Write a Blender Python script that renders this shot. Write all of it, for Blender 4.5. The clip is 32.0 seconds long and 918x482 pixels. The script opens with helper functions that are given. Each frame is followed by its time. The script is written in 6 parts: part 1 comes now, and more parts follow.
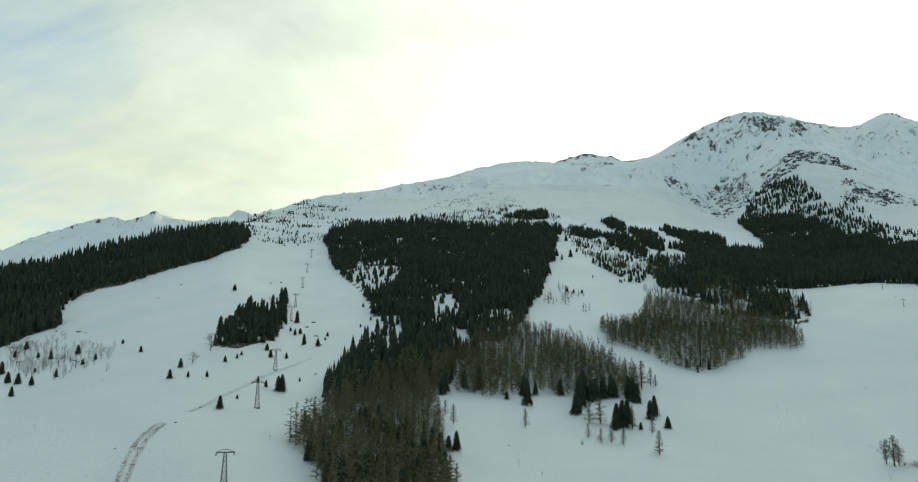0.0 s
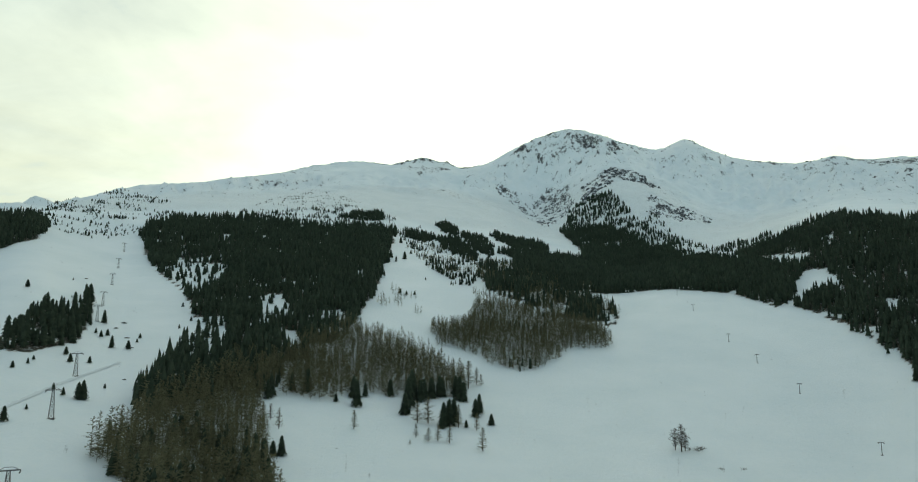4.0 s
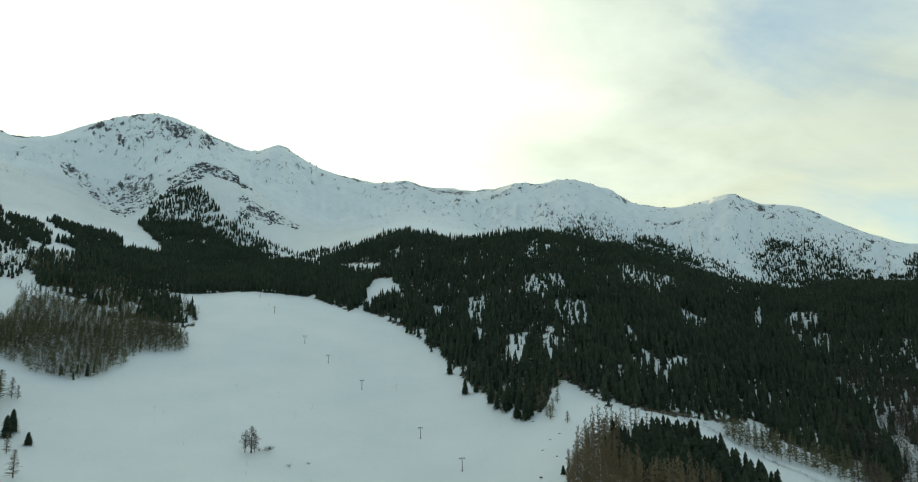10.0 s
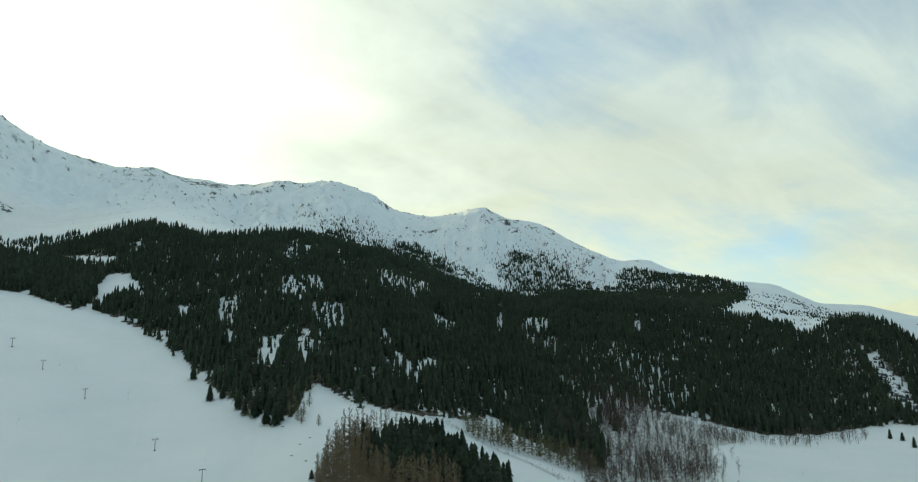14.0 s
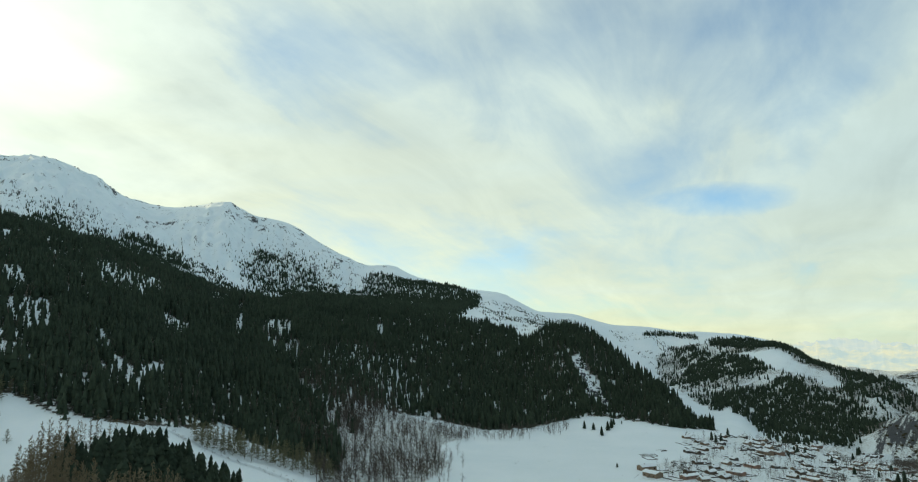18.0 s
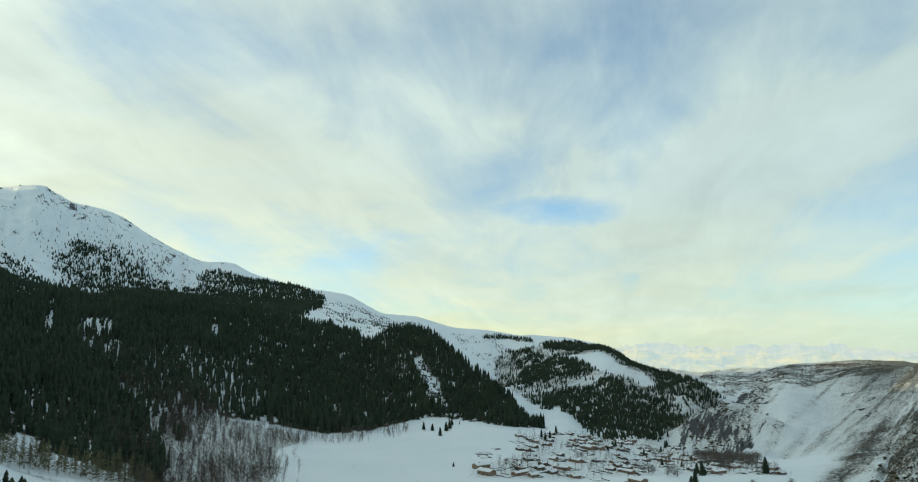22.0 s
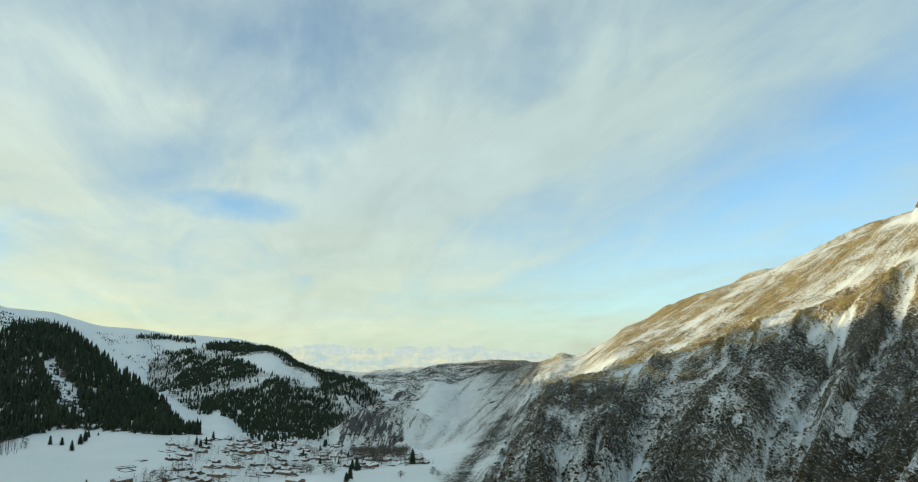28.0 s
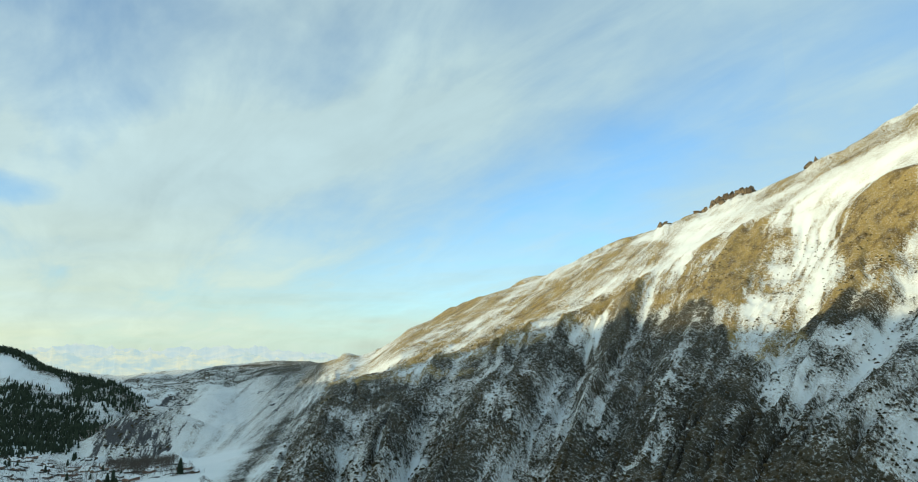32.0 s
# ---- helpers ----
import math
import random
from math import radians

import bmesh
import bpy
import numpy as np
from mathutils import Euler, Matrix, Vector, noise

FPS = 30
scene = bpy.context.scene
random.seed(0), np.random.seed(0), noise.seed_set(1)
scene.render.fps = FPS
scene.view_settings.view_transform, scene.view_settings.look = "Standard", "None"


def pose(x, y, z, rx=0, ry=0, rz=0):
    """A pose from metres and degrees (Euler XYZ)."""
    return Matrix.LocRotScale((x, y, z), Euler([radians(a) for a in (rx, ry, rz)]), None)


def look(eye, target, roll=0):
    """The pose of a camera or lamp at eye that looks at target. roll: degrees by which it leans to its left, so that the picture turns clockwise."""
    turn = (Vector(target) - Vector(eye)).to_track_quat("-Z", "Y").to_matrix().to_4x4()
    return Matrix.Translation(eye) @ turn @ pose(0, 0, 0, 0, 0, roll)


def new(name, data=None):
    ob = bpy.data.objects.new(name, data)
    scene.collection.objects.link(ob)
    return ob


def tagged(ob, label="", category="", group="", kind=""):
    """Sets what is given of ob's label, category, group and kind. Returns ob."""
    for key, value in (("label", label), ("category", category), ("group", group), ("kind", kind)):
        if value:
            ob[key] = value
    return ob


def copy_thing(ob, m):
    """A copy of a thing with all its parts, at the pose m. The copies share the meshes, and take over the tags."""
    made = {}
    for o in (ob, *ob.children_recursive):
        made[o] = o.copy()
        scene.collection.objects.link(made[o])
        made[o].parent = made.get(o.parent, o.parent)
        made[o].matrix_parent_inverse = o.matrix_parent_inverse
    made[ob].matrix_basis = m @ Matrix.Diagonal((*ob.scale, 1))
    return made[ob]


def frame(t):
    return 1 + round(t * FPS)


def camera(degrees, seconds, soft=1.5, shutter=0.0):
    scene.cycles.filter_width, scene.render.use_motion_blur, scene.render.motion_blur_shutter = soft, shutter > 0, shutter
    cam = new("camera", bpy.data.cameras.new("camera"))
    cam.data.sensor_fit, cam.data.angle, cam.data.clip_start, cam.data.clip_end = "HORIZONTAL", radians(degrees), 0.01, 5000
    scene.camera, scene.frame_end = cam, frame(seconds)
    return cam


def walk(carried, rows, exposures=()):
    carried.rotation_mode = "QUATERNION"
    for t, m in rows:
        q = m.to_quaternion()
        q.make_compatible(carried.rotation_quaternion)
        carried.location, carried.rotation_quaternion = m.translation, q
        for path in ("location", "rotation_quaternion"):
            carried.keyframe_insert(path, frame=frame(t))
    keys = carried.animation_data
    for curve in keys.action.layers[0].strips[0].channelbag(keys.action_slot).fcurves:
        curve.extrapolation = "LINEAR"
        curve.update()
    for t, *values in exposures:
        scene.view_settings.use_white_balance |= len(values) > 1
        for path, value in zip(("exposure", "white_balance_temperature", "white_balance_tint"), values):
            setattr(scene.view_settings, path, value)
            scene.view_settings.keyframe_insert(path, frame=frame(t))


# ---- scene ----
cam = camera(70.0, 32.0, soft=1.1)
walk(cam, [
    (0, pose(0, 0, 0, 98.79, -0.28, 0.00)), (0.5, pose(0, 0, 0, 98.81, -0.23, -1.81)), (1, pose(0, 0, 0, 98.81, -0.23, -3.40)),
    (1.5, pose(0, 0, 0, 98.83, -0.24, -4.92)), (2, pose(0, 0, 0, 98.84, -0.18, -6.27)), (2.5, pose(0, 0, 0, 98.85, -0.22, -8.03)),
    (3, pose(0, 0, 0, 98.87, -0.16, -10.44)), (3.5, pose(0, 0, 0, 98.91, -0.05, -12.65)), (5.5, pose(0, 0, 0, 98.96, 0.18, -20.61)),
    (6, pose(0, 0, 0, 98.99, 0.33, -23.69)), (6.5, pose(0, 0, 0, 99.00, 0.37, -26.68)), (7, pose(0, 0, 0, 98.97, 0.45, -30.35)),
    (7.5, pose(0, 0, 0, 98.94, 0.50, -34.10)), (8, pose(0, 0, 0, 98.93, 0.60, -37.55)), (8.5, pose(0, 0, 0, 98.91, 0.60, -41.06)),
    (9, pose(0, 0, 0, 98.89, 0.63, -44.55)), (9.5, pose(0, 0, 0, 98.88, 0.68, -47.36)), (10, pose(0, 0, 0, 98.89, 0.70, -49.69)),
    (10.5, pose(0, 0, 0, 98.89, 0.74, -52.12)), (11, pose(0, 0, 0, 98.90, 0.73, -55.18)), (11.5, pose(0, 0, 0, 98.89, 0.77, -57.81)),
    (12, pose(0, 0, 0, 98.89, 0.76, -60.40)), (12.5, pose(0, 0, 0, 98.89, 0.77, -63.21)), (13, pose(0, 0, 0, 98.89, 0.77, -65.81)),
    (13.5, pose(0, 0, 0, 98.87, 0.82, -68.10)), (15.5, pose(0, 0, 0, 98.81, 0.58, -79.69)), (16, pose(0, 0, 0, 98.80, 0.65, -83.14)),
    (16.5, pose(0, 0, 0, 98.80, 0.66, -86.01)), (17, pose(0, 0, 0, 98.79, 0.60, -88.36)), (17.5, pose(0, 0, 0, 98.81, 0.60, -90.81)),
    (18, pose(0, 0, 0, 98.83, 0.57, -92.49)), (18.5, pose(0, 0, 0, 98.85, 0.53, -93.79)), (19, pose(0, 0, 0, 98.85, 0.44, -94.94)),
    (19.5, pose(0, 0, 0, 98.87, 0.40, -96.27)), (20, pose(0, 0, 0, 98.87, 0.33, -98.61)), (20.5, pose(0, 0, 0, 98.89, 0.36, -100.68)),
    (21, pose(0, 0, 0, 98.89, 0.35, -102.40)), (21.5, pose(0, 0, 0, 98.91, 0.32, -104.00)), (22, pose(0, 0, 0, 98.91, 0.27, -105.95)),
    (22.5, pose(0, 0, 0, 98.91, 0.27, -107.74)), (23, pose(0, 0, 0, 98.93, 0.27, -109.70)), (23.5, pose(0, 0, 0, 98.91, 0.21, -112.48)),
    (24, pose(0, 0, 0, 98.91, 0.22, -115.18)), (24.5, pose(0, 0, 0, 98.92, 0.21, -117.22)), (26.5, pose(0, 0, 0, 98.92, 0.09, -126.40)),
    (27, pose(0, 0, 0, 98.94, 0.10, -129.00)), (27.5, pose(0, 0, 0, 98.95, 0.03, -131.57)), (28, pose(0, 0, 0, 98.95, 0.01, -133.99)),
    (28.5, pose(0, 0, 0, 98.95, 0.04, -136.19)), (29, pose(0, 0, 0, 98.97, 0.05, -138.35)), (29.5, pose(0, 0, 0, 98.98, 0.07, -141.06)),
    (30, pose(0, 0, 0, 98.98, 0.08, -143.70)), (30.5, pose(0, 0, 0, 98.99, 0.05, -146.07)), (31, pose(0, 0, 0, 98.98, 0.05, -147.98)),
    (31.5, pose(0, 0, 0, 98.97, 0.03, -149.96)), (32, pose(0, 0, 0, 98.98, 0.04, -152.30)),
], exposures=((0, 0.08, 7000, -3), (12, 0.07, 6850, -3), (18, 0.14, 6650, -3), (24, 0.10, 6550, -3), (28, 0.06, 6550, -3), (32, 0.10, 6050, -4)))

# ---- sky, sun ----
SUN_BEARING, SUN_HEIGHT = 25.0, 13.8
world = bpy.data.worlds.new("sky")
scene.world = world
world.use_nodes = True


class Graph:
    """Short names for adding and linking nodes."""

    def __init__(self, tree):
        self.tree = tree
        tree.nodes.clear()

    def add(self, kind, *links, **settings):
        node = self.tree.nodes.new("ShaderNode" + kind)
        for key, value in settings.items():
            if key == "ramp":
                ramp = node.color_ramp
                while len(ramp.elements) < len(value):
                    ramp.elements.new(0.5)
                for e, (p, c) in zip(ramp.elements, value):
                    e.position, e.color = p, (*c, 1) if len(c) == 3 else c
            elif key == "op":
                node.operation = value
            elif key == "values":
                for i, v in value.items():
                    node.inputs[i].default_value = v
            elif key == "noise_dimensions":
                node.noise_dimensions = value
            elif key == "blend_type":
                node.blend_type = value
            elif key == "data_type":
                node.data_type = value
            elif key == "attribute_name":
                node.attribute_name = value
        for socket, source in links:
            self.tree.links.new(source, node.inputs[socket])
        return node

    def math(self, op, a, b=None, c=None, clamp=False):
        node = self.tree.nodes.new("ShaderNodeMath")
        node.operation, node.use_clamp = op, clamp
        for i, v in enumerate((a, b, c)):
            if v is None:
                continue
            if isinstance(v, (int, float)):
                node.inputs[i].default_value = v
            else:
                self.tree.links.new(v, node.inputs[i])
        return node.outputs[0]

    def mix(self, factor, a, b):
        node = self.tree.nodes.new("ShaderNodeMix")
        node.data_type = "RGBA"
        for socket, v in ((0, factor), (6, a), (7, b)):
            if isinstance(v, (int, float)):
                node.inputs[socket].default_value = v
            elif isinstance(v, tuple):
                node.inputs[socket].default_value = (*v, 1)
            else:
                self.tree.links.new(v, node.inputs[socket])
        return node.outputs[2]

    def noise(self, vector, scale, detail=4.0, rough=0.55, distort=0.0):
        node = self.add("TexNoise", values={"Scale": scale, "Detail": detail, "Roughness": rough, "Distortion": distort})
        if vector is not None:
            self.tree.links.new(vector, node.inputs["Vector"])
        return node.outputs["Fac"]

    def ramp(self, value, *stops):
        node = self.add("ValToRGB", (0, value), ramp=stops)
        return node.outputs[0]

    def span(self, value, lo, hi):
        node = self.add("MapRange", (0, value), values={1: lo, 2: hi})
        return node.outputs[0]


def sun_way():
    b, e = radians(SUN_BEARING), radians(SUN_HEIGHT)
    return Vector((math.sin(b) * math.cos(e), math.cos(b) * math.cos(e), math.sin(e)))


g = Graph(world.node_tree)
sky = g.add("TexSky")
sky.sky_type, sky.sun_disc = "NISHITA", False
sky.sun_elevation, sky.sun_rotation = radians(SUN_HEIGHT), radians(SUN_BEARING)
sky.altitude, sky.air_density, sky.dust_density = 2000, 1.0, 1.5
way = g.add("TexCoord").outputs["Generated"]
axes = g.add("SeparateXYZ", (0, way))
up = g.math("MAXIMUM", axes.outputs[2], 0.0)
flat = g.math("ADD", up, 0.22)
cloud_plane = g.add("CombineXYZ", (0, g.math("DIVIDE", axes.outputs[0], flat)), (1, g.math("DIVIDE", axes.outputs[1], flat)))
# high streaked cloud drawn out along one bearing
along = g.add("VectorMath", (0, cloud_plane.outputs[0]), op="DOT_PRODUCT", values={1: (0.88 * 0.42, -0.47 * 0.42, 0)}).outputs["Value"]
across = g.add("VectorMath", (0, cloud_plane.outputs[0]), op="DOT_PRODUCT", values={1: (0.47 * 1.1, 0.88 * 1.1, 0)}).outputs["Value"]
streaks = g.add("CombineXYZ", (0, along), (1, across)).outputs[0]
sheet = g.noise(streaks, 0.95, 5, 0.5, 0.35)
wisps = g.noise(streaks, 3.4, 6, 0.6, 0.6)
puffs = g.noise(cloud_plane.outputs[0], 1.7, 7, 0.56, 0.25)
# long flat banks of cloud low over the horizon
levels = g.add("CombineXYZ", (0, g.math("MULTIPLY", axes.outputs[0], 1.9)), (1, g.math("MULTIPLY", axes.outputs[1], 1.9)), (2, g.math("MULTIPLY", axes.outputs[2], 15.0))).outputs[0]
banks = g.span(g.noise(levels, 1.25, 5, 0.55, 0.3), 0.36, 0.60)
toward = g.add("VectorMath", (0, way), op="DOT_PRODUCT", values={1: tuple(sun_way())}).outputs["Value"]
near_sun = g.span(g.math("ADD", toward, g.math("MULTIPLY", g.math("SUBTRACT", g.math("ADD", sheet, puffs), 1.0), 0.35)), 0.63, 1.0)
cover = g.math("ADD", g.math("MULTIPLY", sheet, 0.40), g.math("ADD", g.math("MULTIPLY", wisps, 0.36), g.math("MULTIPLY", puffs, 0.38)))
# the main streaks of cloud and the thinner lanes between them: bearing, elevation, half length, half width and tilt in degrees, density
CLOUDS = (
    (70, 21, 22, 2.2, -22, 0.20), (66, 14, 12, 3.5, -10, 0.14), (91, 14, 7, 1.8, -8, 0.14), (75, 18, 8, 1.1, -18, -0.15), (81, 26, 10, 2.6, -10, -0.15), (122, 21, 5, 4, 40, -0.04), (124, 28, 13, 6, 15, -0.17), (101, 24, 6, 4.5, 0, -0.11),
    (116, 15, 3.2, 1.4, 15, 0.17), (110, 19, 1.8, 1.3, 0, 0.1), (98, 8, 6, 1.3, 10, -0.12), (77, 10, 3, 1.6, 0, -0.08), (138, 16, 22, 3.6, 22, 0.14), (128, 12, 9, 4.5, 35, 0.1),
    (147, 5, 8, 2.2, 15, -0.13), (122, 17, 7, 2.0, 25, -0.10), (164, 14, 14, 4.5, 28, -0.13), (146, 26, 14, 3, 20, -0.07), (-33, 21, 10, 4, 0, -0.09), (-22, 18, 4, 2, 10, 0.08),
    (59, 22, 9, 1.4, -20, -0.11), (63, 15, 6, 1.8, -12, -0.08), (78, 22, 6, 4, -20, -0.08), (90, 18, 10, 2, -24, 0.1),
)
ragged = g.add("VectorMath", (0, g.add("TexNoise", (0, streaks), values={"Scale": 2.6, "Detail": 5.0, "Roughness": 0.6}).outputs["Color"]), op="SUBTRACT", values={1: (0.5, 0.5, 0.5)}).outputs[0]
bear = g.math("MULTIPLY", g.math("ARCTAN2", axes.outputs[0], axes.outputs[1]), 57.3)
lift = g.math("MULTIPLY", g.math("ARCSINE", axes.outputs[2]), 57.3)
spot = g.add("CombineXYZ", (0, bear), (1, lift)).outputs[0]
spot = g.add("VectorMath", (0, ragged), (2, spot), op="MULTIPLY_ADD", values={1: (16.0, 9.0, 0.0)}).outputs[0]
for b, e, long, wide, tilt, much in CLOUDS:
    ct, st = math.cos(radians(tilt)), math.sin(radians(tilt))
    off = g.add("VectorMath", (0, spot), op="SUBTRACT", values={1: (b, e, 0)}).outputs[0]
    u = g.add("VectorMath", (0, off), op="DOT_PRODUCT", values={1: (ct / long, st / long, 0)}).outputs["Value"]
    v = g.add("VectorMath", (0, off), op="DOT_PRODUCT", values={1: (-st / wide, ct / wide, 0)}).outputs["Value"]
    cover = g.math("MULTIPLY_ADD", g.math("POWER", 0.3679, g.math("MULTIPLY_ADD", u, u, g.math("MULTIPLY", v, v))), much, cover)
cover = g.math("ADD", cover, g.math("ADD", g.math("MULTIPLY", near_sun, 0.24), g.math("MULTIPLY", toward, 0.07)))
cover = g.ramp(cover, (0.31, (0.0, 0.0, 0.0)), (0.63, (1, 1, 1)))
reach = g.math("ADD", 0.23, g.math("MULTIPLY", g.math("MAXIMUM", toward, 0.0), 0.26))
low = g.math("SUBTRACT", 1.0, g.math("DIVIDE", up, reach), clamp=True)
veil = g.mix(g.math("MULTIPLY", low, g.math("ADD", 0.45, g.math("MULTIPLY", banks, 0.55))), (0.67, 0.73, 0.705), (0.90, 0.85, 0.565))
away = g.add("MapRange", (0, toward), values={1: -0.7, 2: 0.5, 3: 0.35, 4: 1.0}).outputs[0]
veil = g.mix(away, (0.42, 0.53, 0.585), veil)
# thicker and thinner parts of the cloud
body = g.add("MapRange", (0, g.math("ADD", g.math("MULTIPLY", wisps, 0.55), g.math("MULTIPLY", puffs, 0.45))), values={1: 0.36, 2: 0.64, 3: 0.88, 4: 1.08}).outputs[0]
veil = g.add("VectorMath", (0, veil), ("Scale", body), op="SCALE").outputs[0]
veil = g.mix(g.math("POWER", near_sun, 1.4), veil, (1.45, 1.45, 1.26))
blue = g.add("VectorMath", (0, sky.outputs[0]), op="MULTIPLY", values={1: (0.136, 0.180, 0.218)}).outputs[0]
cover = g.math("ADD", 0.24, g.math("MULTIPLY", cover, 0.68))
# the cloud thins out overhead
cover = g.math("MULTIPLY", cover, g.span(up, 1.25, 0.58))
haze = g.math("MULTIPLY", g.math("POWER", low, 0.7), g.math("ADD", 0.55, g.math("MULTIPLY", banks, 0.42)))
cover = g.math("MAXIMUM", cover, haze)
# a clear gap in the cloud over the lower valley
gap_along = g.add("VectorMath", (0, way), op="DOT_PRODUCT", values={1: (-0.423 / 0.085, -0.906 / 0.085, 0)}).outputs["Value"]
gap_up = g.math("DIVIDE", g.math("SUBTRACT", axes.outputs[2], 0.196), 0.022)
gap = g.math("ADD", g.math("POWER", g.math("ABSOLUTE", gap_along), 2.0), g.math("POWER", g.math("ABSOLUTE", gap_up), 2.0))
gap = g.math("ADD", gap, g.math("MULTIPLY", g.math("SUBTRACT", puffs, 0.5), 3.5))
gap = g.math("MULTIPLY", g.span(gap, 1.5, -0.2), g.math("GREATER_THAN", axes.outputs[0], 0.0))
cover = g.math("MULTIPLY", cover, g.math("SUBTRACT", 1.0, g.math("MULTIPLY", gap, 0.9)))
colour = g.mix(cover, blue, veil)
back = g.add("Background", (0, colour), values={1: 1.0})
g.add("OutputWorld", (0, back.outputs[0]))

sun_data = bpy.data.lights.new("sun", "SUN")
sun_data.energy, sun_data.angle, sun_data.color = 3.7, radians(0.3), (1.0, 0.74, 0.40)
sun = new("sun", sun_data)
sun.matrix_world = look(sun_way() * 100, (0, 0, 0))

# ---- materials ----


def material(name):
    m = bpy.data.materials.new(name)
    m.use_nodes = True
    gr = Graph(m.node_tree)
    shader = gr.add("BsdfPrincipled")
    gr.add("OutputMaterial", (0, shader.outputs[0]))
    return m, gr, shader


def finish(gr, shader, colour, rough=0.8, bump=None, strength=0.3, distance=0.1):
    link = gr.tree.links.new
    if isinstance(colour, tuple):
        shader.inputs["Base Color"].default_value = (*colour, 1)
    else:
        link(colour, shader.inputs["Base Color"])
    if isinstance(rough, (int, float)):
        shader.inputs["Roughness"].default_value = rough
    else:
        link(rough, shader.inputs["Roughness"])
    shader.inputs["Specular IOR Level"].default_value = 0.25
    if bump is not None:
        b = gr.add("Bump", ("Height", bump), values={"Strength": strength, "Distance": distance})
        link(b.outputs[0], shader.inputs["Normal"])


def plain(name, colour, vary=0.25, scale=3.0, rough=0.8, metal=0.0):
    """A painted or raw surface with grain and stains at two scales."""
    m, gr, sh = material(name)
    where = gr.add("TexCoord").outputs["Object"]
    fine, broad = gr.noise(where, scale * 6, 4), gr.noise(where, scale, 3)
    f = gr.math("ADD", gr.math("MULTIPLY", fine, 0.5), gr.math("MULTIPLY", broad, 0.5))
    dark = tuple(c * (1 - vary) for c in colour)
    light = tuple(min(1, c * (1 + vary)) for c in colour)
    finish(gr, sh, gr.mix(gr.span(f, 0.3, 0.7), dark, light), rough, fine, 0.2, 0.02)
    sh.inputs["Metallic"].default_value = metal
    return m


def island(name, dark, light, rough=0.85, scale=0.6):
    """Foliage or bark: a tone for each piece, and a mottle over it."""
    m, gr, sh = material(name)
    geo = gr.add("NewGeometry")
    mottle = gr.noise(geo.outputs["Position"], scale, 3)
    stand = gr.noise(geo.outputs["Position"], 0.022, 4, 0.6)
    f = gr.math("ADD", gr.math("MULTIPLY", geo.outputs["Random Per Island"], 0.45), gr.math("MULTIPLY", gr.span(mottle, 0.3, 0.7), 0.25))
    f = gr.math("ADD", f, gr.math("MULTIPLY", gr.span(stand, 0.35, 0.65), 0.30))
    finish(gr, sh, gr.mix(f, dark, light), rough)
    sh.inputs["Specular IOR Level"].default_value = 0.06
    return m


SPRUCE = island("spruce needles", (0.018, 0.028, 0.019), (0.054, 0.071, 0.047))
LARCH = island("bare larch twigs", (0.108, 0.106, 0.063), (0.185, 0.174, 0.106))
TAN_LARCH = island("tan larch twigs", (0.118, 0.095, 0.062), (0.245, 0.195, 0.126))
TWIG = island("bare grey twigs", (0.070, 0.060, 0.052), (0.135, 0.115, 0.098))
BARK = plain("bark", (0.075, 0.058, 0.045), 0.4, 4.0, 0.9)


